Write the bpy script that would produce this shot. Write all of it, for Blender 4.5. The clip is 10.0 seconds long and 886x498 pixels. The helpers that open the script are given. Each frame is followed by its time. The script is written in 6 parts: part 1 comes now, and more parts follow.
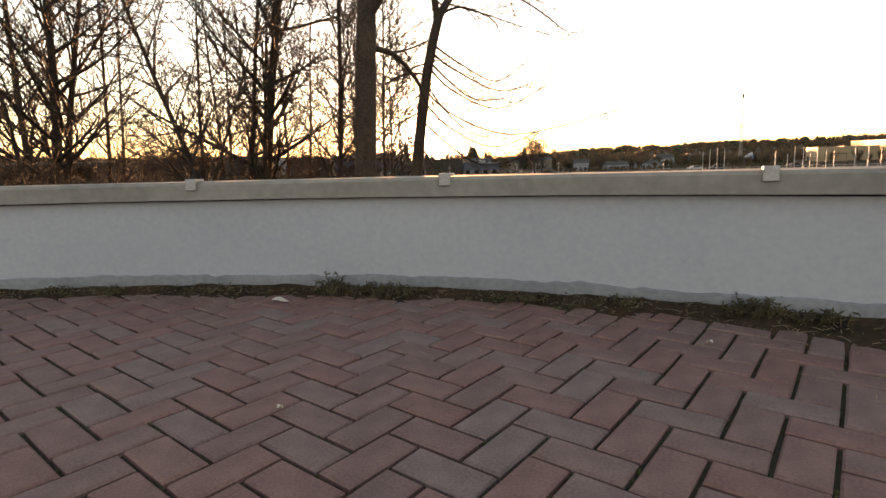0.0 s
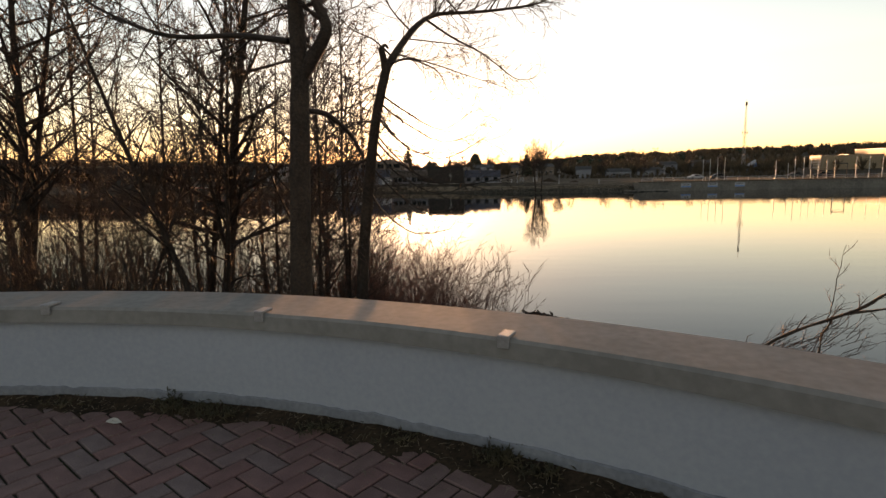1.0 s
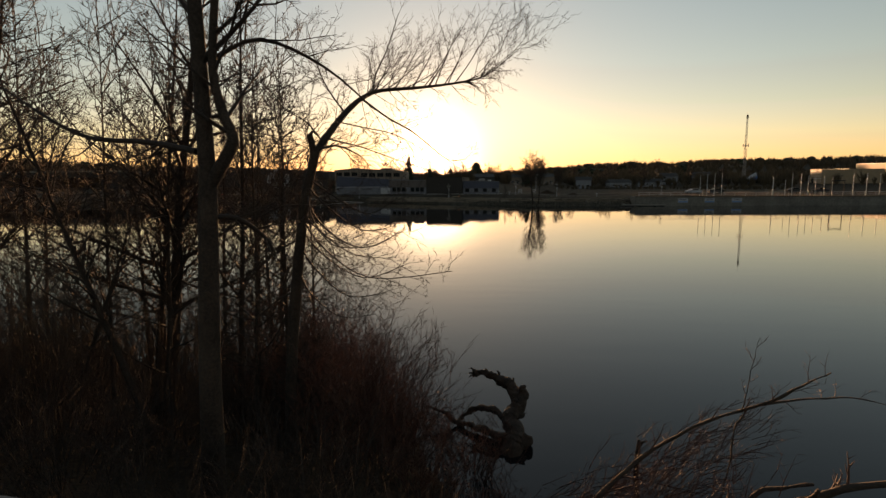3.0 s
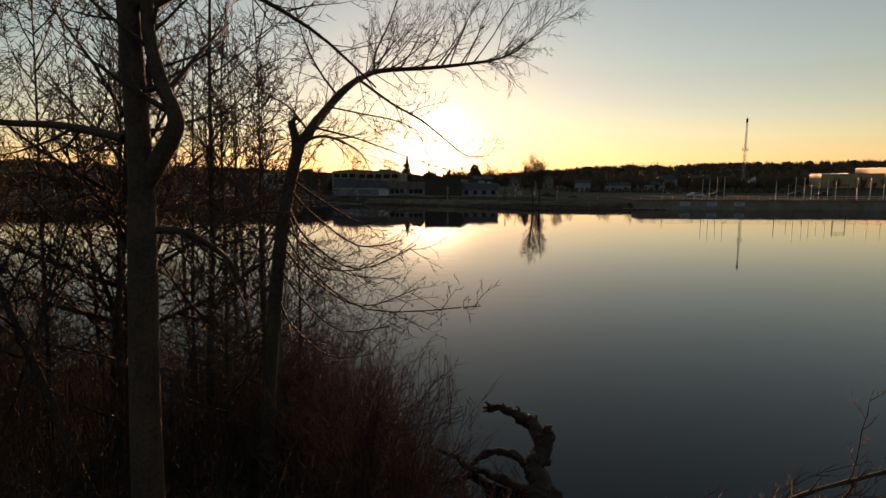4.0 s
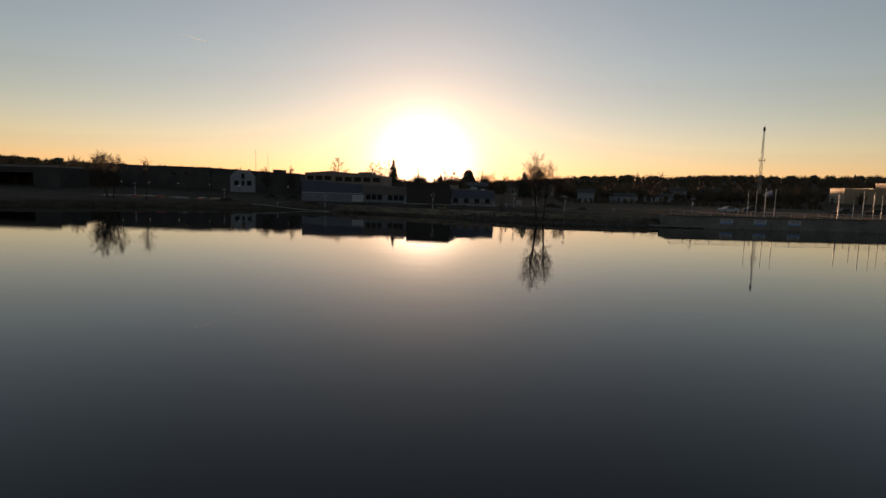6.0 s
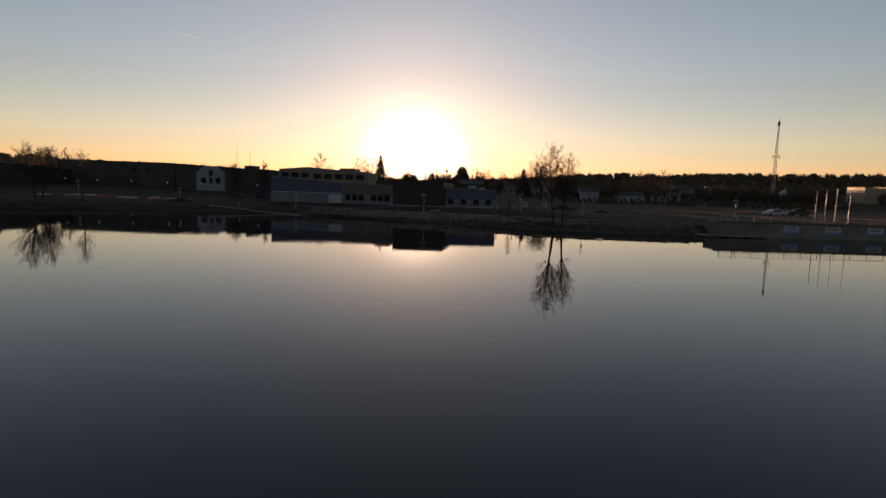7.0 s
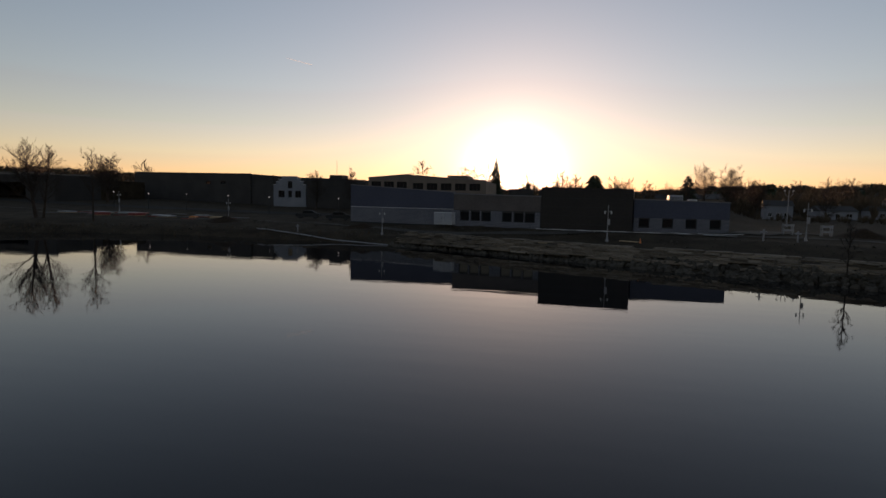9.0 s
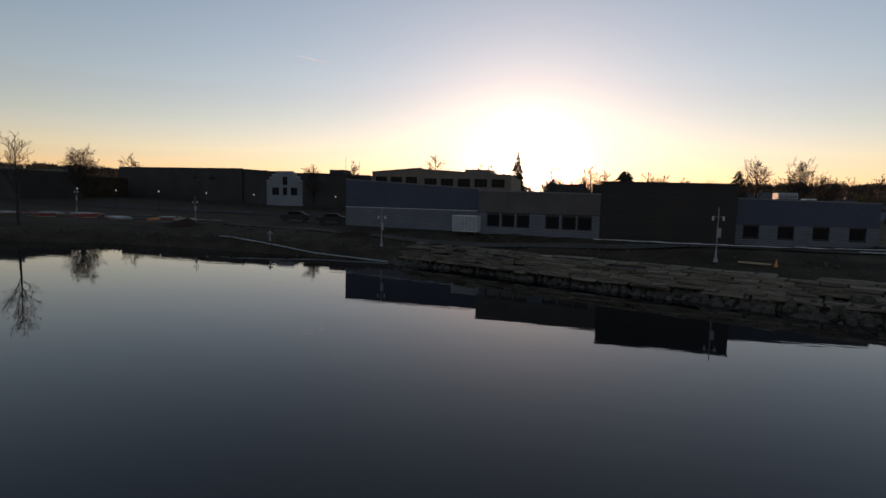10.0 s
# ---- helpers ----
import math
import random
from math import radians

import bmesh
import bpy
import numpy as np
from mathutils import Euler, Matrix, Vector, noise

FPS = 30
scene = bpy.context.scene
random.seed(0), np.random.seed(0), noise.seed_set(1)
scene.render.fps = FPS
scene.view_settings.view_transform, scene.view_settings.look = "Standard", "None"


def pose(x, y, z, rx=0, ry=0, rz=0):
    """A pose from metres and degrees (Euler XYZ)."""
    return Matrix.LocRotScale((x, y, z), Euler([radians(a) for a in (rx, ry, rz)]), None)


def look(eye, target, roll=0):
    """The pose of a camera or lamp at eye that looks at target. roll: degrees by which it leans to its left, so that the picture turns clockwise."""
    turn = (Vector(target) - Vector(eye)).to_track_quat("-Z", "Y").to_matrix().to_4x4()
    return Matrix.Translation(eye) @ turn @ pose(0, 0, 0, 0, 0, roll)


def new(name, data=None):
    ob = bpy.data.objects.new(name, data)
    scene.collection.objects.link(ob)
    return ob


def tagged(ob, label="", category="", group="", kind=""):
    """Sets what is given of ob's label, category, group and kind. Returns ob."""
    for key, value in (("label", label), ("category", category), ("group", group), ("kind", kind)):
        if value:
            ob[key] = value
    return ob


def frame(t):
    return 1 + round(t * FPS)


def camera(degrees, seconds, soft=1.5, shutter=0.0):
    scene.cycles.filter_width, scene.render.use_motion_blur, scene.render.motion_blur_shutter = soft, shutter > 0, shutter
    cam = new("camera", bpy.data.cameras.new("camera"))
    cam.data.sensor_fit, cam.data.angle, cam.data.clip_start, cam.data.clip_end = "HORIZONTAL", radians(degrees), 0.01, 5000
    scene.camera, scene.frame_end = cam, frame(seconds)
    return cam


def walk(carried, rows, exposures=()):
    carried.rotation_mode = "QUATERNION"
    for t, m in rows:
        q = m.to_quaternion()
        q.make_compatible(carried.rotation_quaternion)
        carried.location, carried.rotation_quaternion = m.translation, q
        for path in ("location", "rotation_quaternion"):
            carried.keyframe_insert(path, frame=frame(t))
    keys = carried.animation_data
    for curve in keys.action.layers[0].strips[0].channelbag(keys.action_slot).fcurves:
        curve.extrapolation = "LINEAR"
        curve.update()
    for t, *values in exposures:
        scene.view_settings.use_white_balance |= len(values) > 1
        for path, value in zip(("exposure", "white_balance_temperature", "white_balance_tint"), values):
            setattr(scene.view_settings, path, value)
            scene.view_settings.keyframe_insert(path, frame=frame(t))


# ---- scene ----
cam = camera(80.5, 10.0)
PATH = [
    (0, (2.558, 2.691, 0.575), (2.484, 4.668, 0.281), -1.4),
    (0.5, (2.873, 2.66, 0.849), (2.791, 4.639, 0.567), -1.3),
    (1, (3.529, 2.547, 1.218), (3.441, 4.526, 0.943), -1.1),
    (1.5, (4.276, 2.401, 1.647), (4.183, 4.38, 1.374), -0.8),
    (2, (4.776, 2.253, 2.315), (4.68, 4.233, 2.049), -0.7),
    (2.5, (4.897, 2.2, 2.516), (4.805, 4.181, 2.255), -0.5),
    (2.7, (4.898, 2.288, 2.521), (4.803, 4.269, 2.264), -0.4),
    (4, (4.465, 4.565, 2.52), (4.38, 6.548, 2.275), 0.1),
    (4.5, (4.895, 5.662, 2.534), (4.806, 7.646, 2.294), 0.1),
    (5, (5.857, 6.892, 2.487), (5.77, 8.876, 2.254), 0.2),
    (5.2, (6.188, 7.49, 2.538), (6.101, 9.474, 2.305), 0.2),
    (5.3, (6.298, 8.226, 2.529), (6.211, 10.21, 2.299), 0.4),
    (5.4, (6.41, 11.6, 2.42), (6.322, 13.585, 2.195), 0.7),
    (5.5, (6.371, 15.388, 2.276), (6.282, 17.374, 2.057), 1.0),
    (7, (4.826, 50.868, 2.713), (4.798, 52.855, 2.486), 1.5),
    (7.5, (3.445, 63.443, 2.639), (3.156, 65.407, 2.394), 0.9),
    (8, (-0.71, 77.917, 2.555), (-1.091, 79.866, 2.314), 1.3),
    (8.5, (-5.268, 91.014, 2.34), (-5.658, 92.965, 2.131), 1.5),
    (9, (-6.599, 96.493, 2.073), (-7.001, 98.444, 1.897), 1.2),
    (9.5, (-7.098, 100.621, 2.02), (-7.52, 102.569, 1.854), 1.2),
    (10, (-11.319, 114.511, 2.221), (-11.765, 116.452, 2.037), 1.3),
]
walk(cam, [(t, look(eye, target, roll)) for t, eye, target, roll in PATH],
     exposures=[(0.0, 3.35, 9700, 37), (0.4, 2.85, 9500, 37), (0.6, 2.6, 9200, 37), (1.0, 2.2, 8750, 35), (1.5, 1.87, 8500, 35), (2.0, 1.57, 8350, 32), (2.5, 1.27, 8300, 29), (4.0, 1.12, 8100, 27), (5.0, 1.03, 7850, 28), (5.6, 0.83, 7600, 31), (8.0, 0.9, 7150, 37), (9.0, 0.97, 7200, 38), (9.5, 0.98, 7250, 38), (10.0, 1.12, 6900, 36)])

# ---------------------------------------------------------------- world and sun
SUN_AZ, SUN_EL = -4.1, 2.6            # degrees: bearing from +y towards +x, height
world = bpy.data.worlds.new("sky")
scene.world = world
world.use_nodes = True
wn, wl = world.node_tree.nodes, world.node_tree.links
sky = wn.new("ShaderNodeTexSky")
sky.sky_type, sky.sun_disc = "NISHITA", False
sky.sun_elevation, sky.sun_rotation = radians(SUN_EL), radians(SUN_AZ)
sky.air_density, sky.dust_density, sky.ozone_density = 1.0, 0.1, 1.8
haze = wn.new("ShaderNodeHueSaturation")          # thin evening haze pales the sky
haze.inputs["Saturation"].default_value, haze.inputs["Hue"].default_value = 0.9, 0.48
wl.new(sky.outputs["Color"], haze.inputs["Color"])
wl.new(haze.outputs["Color"], wn["Background"].inputs["Color"])
wn["Background"].inputs["Strength"].default_value = 0.117
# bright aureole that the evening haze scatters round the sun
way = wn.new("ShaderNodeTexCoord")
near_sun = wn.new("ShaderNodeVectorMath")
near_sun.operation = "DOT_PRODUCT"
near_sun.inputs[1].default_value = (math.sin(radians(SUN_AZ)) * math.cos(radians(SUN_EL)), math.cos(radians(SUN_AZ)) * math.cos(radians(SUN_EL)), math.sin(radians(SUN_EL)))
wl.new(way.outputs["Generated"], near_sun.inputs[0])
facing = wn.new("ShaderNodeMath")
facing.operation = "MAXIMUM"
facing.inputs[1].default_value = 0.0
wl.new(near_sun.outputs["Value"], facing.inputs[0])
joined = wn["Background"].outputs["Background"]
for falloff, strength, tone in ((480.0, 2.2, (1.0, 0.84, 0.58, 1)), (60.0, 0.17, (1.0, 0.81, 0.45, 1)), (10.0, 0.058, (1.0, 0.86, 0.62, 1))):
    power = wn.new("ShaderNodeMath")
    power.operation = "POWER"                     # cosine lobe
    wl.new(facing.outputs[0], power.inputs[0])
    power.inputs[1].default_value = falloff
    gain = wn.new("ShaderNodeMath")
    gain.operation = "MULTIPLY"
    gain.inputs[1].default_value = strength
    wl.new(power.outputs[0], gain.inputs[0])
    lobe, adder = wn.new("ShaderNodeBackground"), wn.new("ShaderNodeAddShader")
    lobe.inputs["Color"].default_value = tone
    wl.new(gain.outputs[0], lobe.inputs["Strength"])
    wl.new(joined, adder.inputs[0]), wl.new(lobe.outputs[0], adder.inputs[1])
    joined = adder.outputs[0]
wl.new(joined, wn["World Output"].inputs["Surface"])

sun_data = bpy.data.lights.new("sun", "SUN")
sun_data.energy, sun_data.angle, sun_data.color = 3.4, radians(0.6), (1.0, 0.62, 0.32)
sun = new("sun", sun_data)
sun_way = Vector((math.sin(radians(SUN_AZ)) * math.cos(radians(SUN_EL)), math.cos(radians(SUN_AZ)) * math.cos(radians(SUN_EL)), math.sin(radians(SUN_EL))))
sun.matrix_world = look(sun_way * 300, (0, 0, 0))


# ---------------------------------------------------------------- materials
def surface(name, a, b, rough=0.8, grain=30.0, patch=1.5, bump=0.3, metal=0.0, vary=0.0, depth=0.01, spec=0.4):
    """Two tones mixed by coarse patches and fine grain, with a fine relief; vary: lightness by object."""
    m = bpy.data.materials.new(name)
    m.use_nodes = True
    n, l = m.node_tree.nodes, m.node_tree.links
    p = n["Principled BSDF"]
    p.inputs["Roughness"].default_value, p.inputs["Metallic"].default_value = rough, metal
    p.inputs["Specular IOR Level"].default_value = spec
    co = n.new("ShaderNodeTexCoord")
    big, fine = n.new("ShaderNodeTexNoise"), n.new("ShaderNodeTexNoise")
    big.inputs["Scale"].default_value, fine.inputs["Scale"].default_value = patch, grain
    big.inputs["Detail"].default_value, fine.inputs["Detail"].default_value = 4, 5
    for t in (big, fine):
        l.new(co.outputs["Object"], t.inputs["Vector"])
    add = n.new("ShaderNodeMath")
    add.operation = "ADD"
    l.new(big.outputs["Fac"], add.inputs[0]), l.new(fine.outputs["Fac"], add.inputs[1])
    ramp = n.new("ShaderNodeMapRange")
    ramp.inputs["From Min"].default_value, ramp.inputs["From Max"].default_value = 0.75, 1.25
    l.new(add.outputs[0], ramp.inputs["Value"])
    mix = n.new("ShaderNodeMix")
    mix.data_type = "RGBA"
    mix.inputs["A"].default_value, mix.inputs["B"].default_value = (*a, 1), (*b, 1)
    l.new(ramp.outputs["Result"], mix.inputs["Factor"])
    out = mix.outputs["Result"]
    if vary:
        info, hsv, rng = n.new("ShaderNodeObjectInfo"), n.new("ShaderNodeHueSaturation"), n.new("ShaderNodeMapRange")
        rng.inputs["To Min"].default_value, rng.inputs["To Max"].default_value = 1 - vary, 1 + vary
        l.new(info.outputs["Random"], rng.inputs["Value"]), l.new(rng.outputs["Result"], hsv.inputs["Value"])
        l.new(out, hsv.inputs["Color"])
        out = hsv.outputs["Color"]
    l.new(out, p.inputs["Base Color"])
    if bump:
        bp = n.new("ShaderNodeBump")
        bp.inputs["Strength"].default_value, bp.inputs["Distance"].default_value = bump, depth
        l.new(fine.outputs["Fac"], bp.inputs["Height"]), l.new(bp.outputs["Normal"], p.inputs["Normal"])
    return m


def brick_material(name, islands):
    """Clay pavers: red, brown and blue-grey by piece, speckled, with dark worn patches."""
    m = surface(name, (0.130, 0.072, 0.067), (0.205, 0.119, 0.109), 0.75, 150.0, 11.0, 0.5, depth=0.004)
    n, l = m.node_tree.nodes, m.node_tree.links
    p = n["Principled BSDF"]
    src = p.inputs["Base Color"].links[0].from_socket
    rnd = n.new("ShaderNodeNewGeometry").outputs["Random Per Island"] if islands else n.new("ShaderNodeObjectInfo").outputs["Random"]
    ramp = n.new("ShaderNodeValToRGB")
    e = ramp.color_ramp.elements
    e[0].position, e[0].color = 0.0, (0.98, 0.80, 0.78, 1)
    e[1].position, e[1].color = 1.0, (0.95, 1.12, 1.14, 1)
    for pos, c in ((0.3, (1.06, 0.94, 0.92, 1)), (0.55, (0.86, 0.84, 0.83, 1)), (0.78, (1.02, 1.0, 0.97, 1)), (0.9, (0.92, 1.04, 1.05, 1))):
        x = e.new(pos)
        x.color = c
    l.new(rnd, ramp.inputs["Fac"])
    mul = n.new("ShaderNodeMix")
    mul.data_type, mul.blend_type = "RGBA", "MULTIPLY"
    mul.inputs["Factor"].default_value = 1.0
    l.new(src, mul.inputs["A"]), l.new(ramp.outputs["Color"], mul.inputs["B"])
    l.new(mul.outputs["Result"], p.inputs["Base Color"])
    return m


M_BRICK, M_BRICK_FIELD = brick_material("clay_paver", False), brick_material("clay_paver_field", True)
M_JOINT = surface("mossy_joint_sand", (0.03, 0.022, 0.016), (0.028, 0.03, 0.013), 0.95, 60, 6, 0.5)
M_STUCCO = surface("painted_stucco", (0.296, 0.32, 0.362), (0.345, 0.366, 0.402), 0.75, 38, 0.9, 0.14, depth=0.006)
M_CAP = surface("cast_stone_cap", (0.19, 0.178, 0.166), (0.255, 0.24, 0.225), 0.85, 22, 2.6, 0.12, depth=0.004, spec=0.08)
M_FOOT = surface("bare_concrete_foot", (0.15, 0.16, 0.18), (0.22, 0.23, 0.25), 0.85, 40, 3, 0.4)
M_STEEL = surface("brushed_aluminium", (0.27, 0.26, 0.26), (0.38, 0.37, 0.37), 0.5, 80, 3, 0.15, metal=0.6)
M_DIRT = surface("dark_soil", (0.02, 0.014, 0.01), (0.06, 0.038, 0.024), 0.95, 45, 5, 0.9, spec=0.08)
M_MOSS = surface("joint_moss", (0.03, 0.028, 0.012), (0.06, 0.062, 0.022), 0.95, 90, 8, 0.0)
M_STRAW = surface("dry_straw", (0.10, 0.075, 0.05), (0.26, 0.21, 0.15), 0.8, 30, 3, 0.0)
M_WEED = surface("dull_green_weed", (0.032, 0.028, 0.012), (0.085, 0.06, 0.028), 0.7, 20, 3, 0.0)
M_LEAF = surface("pale_fallen_leaf", (0.45, 0.40, 0.33), (0.6, 0.55, 0.48), 0.7, 40, 6, 0.2)
M_BARK = surface("grey_brown_bark", (0.022, 0.014, 0.010), (0.06, 0.040, 0.028), 0.9, 26, 3, 0.9, depth=0.02)
M_TWIG = surface("brown_twigs", (0.018, 0.012, 0.009), (0.042, 0.028, 0.02), 0.8, 20, 2, 0.0)
M_RED_TWIG = surface("russet_twigs", (0.05, 0.021, 0.015), (0.10, 0.041, 0.026), 0.75, 20, 2, 0.0)
M_DEAD = surface("weathered_driftwood", (0.02, 0.012, 0.008), (0.062, 0.038, 0.025), 0.85, 22, 3, 0.9, depth=0.02)
M_BANK = surface("earth_and_dead_grass", (0.026, 0.019, 0.013), (0.07, 0.052, 0.034), 0.95, 7.0, 0.4, 0.6, depth=0.1, spec=0.08)
M_WOODS = surface("far_woods", (0.07, 0.053, 0.038), (0.13, 0.096, 0.064), 0.95, 0.4, 0.03, 0.0, spec=0.08)
M_EVERGREEN = surface("dark_evergreen", (0.012, 0.02, 0.010), (0.03, 0.042, 0.02), 0.85, 2, 0.3, 0.0)
M_STONE = surface("limestone_block", (0.12, 0.096, 0.074), (0.25, 0.205, 0.158), 0.85, 6, 0.8, 0.6, vary=0.3, depth=0.05, spec=0.08)
M_RUBBLE = surface("grey_riprap", (0.045, 0.039, 0.031), (0.105, 0.092, 0.075), 0.88, 5, 0.6, 0.5, depth=0.05, spec=0.08)
M_SIDING = surface("blue_grey_metal_siding", (0.042, 0.048, 0.078), (0.058, 0.065, 0.098), 0.55, 3, 0.2, 0.1)
M_COPING = surface("dull_metal_coping", (0.12, 0.12, 0.125), (0.19, 0.19, 0.2), 0.6, 8, 1, 0.0)
# blue-grey siding with the reddish sun glare mixed into its colour
M_GLARE_PANEL = surface("glare_warmed_panel", (0.085, 0.07, 0.065), (0.12, 0.10, 0.092), 0.8, 5, 0.4, 0.2)
M_SPLIT = surface("pale_grey_board", (0.135, 0.14, 0.165), (0.185, 0.19, 0.215), 0.8, 5, 0.4, 0.3)
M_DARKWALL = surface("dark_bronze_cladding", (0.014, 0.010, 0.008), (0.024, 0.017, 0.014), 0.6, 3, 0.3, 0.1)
M_TAN = surface("tan_brick", (0.14, 0.11, 0.09), (0.20, 0.16, 0.13), 0.85, 6, 0.4, 0.2)
M_GREYWALL = surface("dark_grey_block", (0.03, 0.027, 0.026), (0.05, 0.046, 0.043), 0.85, 3, 0.2, 0.2)
M_WHITEWALL = surface("white_painted_wall", (0.16, 0.172, 0.2), (0.22, 0.233, 0.255), 0.7, 3, 0.3, 0.1)
M_ROOF = surface("grey_roof_membrane", (0.07, 0.068, 0.066), (0.11, 0.108, 0.105), 0.8, 2, 0.1, 0.1, spec=0.08)
M_TRIM = surface("pale_metal_trim", (0.5, 0.5, 0.5), (0.62, 0.62, 0.62), 0.5, 8, 1, 0.0)
M_FRAME = surface("dark_window_frame", (0.016, 0.016, 0.018), (0.028, 0.028, 0.03), 0.5, 8, 1, 0.0)
M_POLE = surface("galvanised_pole", (0.22, 0.22, 0.23), (0.32, 0.32, 0.33), 0.45, 8, 1, 0.0, metal=0.3)
M_LAMPHEAD = surface("white_lamp_head", (0.42, 0.42, 0.41), (0.55, 0.55, 0.53), 0.4, 8, 1, 0.0)
M_CONCRETE = surface("quay_concrete", (0.11, 0.10, 0.09), (0.19, 0.175, 0.155), 0.85, 3, 0.25, 0.4, depth=0.03, spec=0.08)
M_PATH = surface("pale_gravel_path", (0.06, 0.053, 0.045), (0.10, 0.09, 0.078), 0.9, 4, 0.4, 0.3, spec=0.08)
M_ASPHALT = surface("asphalt", (0.028, 0.025, 0.022), (0.045, 0.041, 0.037), 0.9, 4, 0.3, 0.3, spec=0.08)
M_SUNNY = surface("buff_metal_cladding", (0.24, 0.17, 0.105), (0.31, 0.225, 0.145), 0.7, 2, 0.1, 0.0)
M_TEAL = surface("teal_metal_cladding", (0.12, 0.16, 0.17), (0.16, 0.20, 0.21), 0.7, 2, 0.1, 0.0)
M_RED = surface("red_plastic", (0.22, 0.03, 0.025), (0.3, 0.045, 0.035), 0.5, 8, 1, 0.0)
M_ORANGE = surface("orange_plastic", (0.75, 0.20, 0.05), (0.85, 0.28, 0.08), 0.5, 8, 1, 0.0)
M_WHITE = surface("white_sheet", (0.27, 0.28, 0.3), (0.36, 0.37, 0.39), 0.5, 8, 1, 0.0)
M_BLUE = surface("blue_sign_paint", (0.05, 0.16, 0.38), (0.07, 0.2, 0.45), 0.5, 8, 1, 0.0)
M_BLACK = surface("black_rubber", (0.015, 0.015, 0.015), (0.03, 0.03, 0.03), 0.7, 8, 1, 0.0)
M_LUMBER = surface("sawn_lumber", (0.35, 0.25, 0.15), (0.48, 0.36, 0.22), 0.8, 8, 1, 0.1)

M_GLOBE = bpy.data.materials.new("lit_globe")
M_GLOBE.use_nodes = True
g = M_GLOBE.node_tree.nodes["Principled BSDF"]
g.inputs["Base Color"].default_value, g.inputs["Emission Color"].default_value, g.inputs["Emission Strength"].default_value = (0.7, 0.7, 0.68, 1), (1.0, 0.93, 0.82, 1), 0.12

M_VAPOUR = bpy.data.materials.new("thin_vapour")
M_VAPOUR.use_nodes = True
vn, vl = M_VAPOUR.node_tree.nodes, M_VAPOUR.node_tree.links
vt = vn.new("ShaderNodeBsdfTranslucent")
vt.inputs["Color"].default_value = (0.3, 0.42, 0.6, 1)
vl.new(vt.outputs["BSDF"], vn["Material Output"].inputs["Surface"])

M_GLASS = bpy.data.materials.new("window_glass")
M_GLASS.use_nodes = True
g = M_GLASS.node_tree.nodes["Principled BSDF"]
g.inputs["Base Color"].default_value, g.inputs["Roughness"].default_value = (0.012, 0.014, 0.016, 1), 0.06
g.inputs["IOR"].default_value = 1.5

M_WATER = bpy.data.materials.new("still_river_water")
M_WATER.use_nodes = True
n, l = M_WATER.node_tree.nodes, M_WATER.node_tree.links
g = n["Principled BSDF"]
g.inputs["Base Color"].default_value, g.inputs["Roughness"].default_value, g.inputs["IOR"].default_value = (0.006, 0.0065, 0.008, 1), 0.02, 1.33
co, mp, w1, w2 = n.new("ShaderNodeTexCoord"), n.new("ShaderNodeMapping"), n.new("ShaderNodeTexNoise"), n.new("ShaderNodeTexNoise")
mp.inputs["Scale"].default_value = (0.25, 1.0, 1.0)
w1.inputs["Scale"].default_value, w2.inputs["Scale"].default_value = 0.12, 1.1
w1.inputs["Detail"].default_value, w2.inputs["Detail"].default_value = 2, 3
l.new(co.outputs["Object"], mp.inputs["Vector"])
b1, b2 = n.new("ShaderNodeBump"), n.new("ShaderNodeBump")
b1.inputs["Strength"].default_value, b1.inputs["Distance"].default_value = 0.12, 0.06
b2.inputs["Strength"].default_value, b2.inputs["Distance"].default_value = 0.55, 0.007
for t, b in ((w1, b1), (w2, b2)):
    l.new(mp.outputs["Vector"], t.inputs["Vector"]), l.new(t.outputs["Fac"], b.inputs["Height"])
l.new(b1.outputs["Normal"], b2.inputs["Normal"]), l.new(b2.outputs["Normal"], g.inputs["Normal"])


# ---------------------------------------------------------------- mesh helpers
def ob_from(name, verts, faces, material, parent=None, label="", smooth=False, kind=""):
    me = bpy.data.meshes.new(name)
    me.from_pydata(verts, [], faces)
    if smooth:
        me.polygons.foreach_set("use_smooth", [True] * len(me.polygons))
    me.update()
    me.materials.append(material)
    ob = new(name, me)
    if parent is not None:
        ob.parent = parent
    return tagged(ob, label=label, kind=kind)


def part(name, bm, material, parent=None, label="", smooth=False, kind=""):
    me = bpy.data.meshes.new(name)
    bm.to_mesh(me)
    bm.free()
    if smooth:
        me.polygons.foreach_set("use_smooth", [True] * len(me.polygons))
    me.materials.append(material)
    ob = new(name, me)
    if parent is not None:
        ob.parent = parent
    return tagged(ob, label=label, kind=kind)


def thing(name, m, label, category, group="", kind=""):
    e = new(name)
    e.empty_display_size = 0.2
    e.matrix_world = m
    return tagged(e, label, category, group, kind)


def add_box(bm, x0, y0, z0, x1, y1, z1, bevel=0.0):
    r = bmesh.ops.create_cube(bm, size=1.0, matrix=Matrix.LocRotScale(((x0 + x1) / 2, (y0 + y1) / 2, (z0 + z1) / 2), None, (x1 - x0, y1 - y0, z1 - z0)))
    if bevel:
        es = list({e for v in r["verts"] for e in v.link_edges})
        bmesh.ops.bevel(bm, geom=es, offset=bevel, segments=1, affect="EDGES", profile=0.5)
    return bm


def boxes(*specs, bevel=0.0):
    bm = bmesh.new()
    for s in specs:
        add_box(bm, *s, bevel=bevel)
    return bm


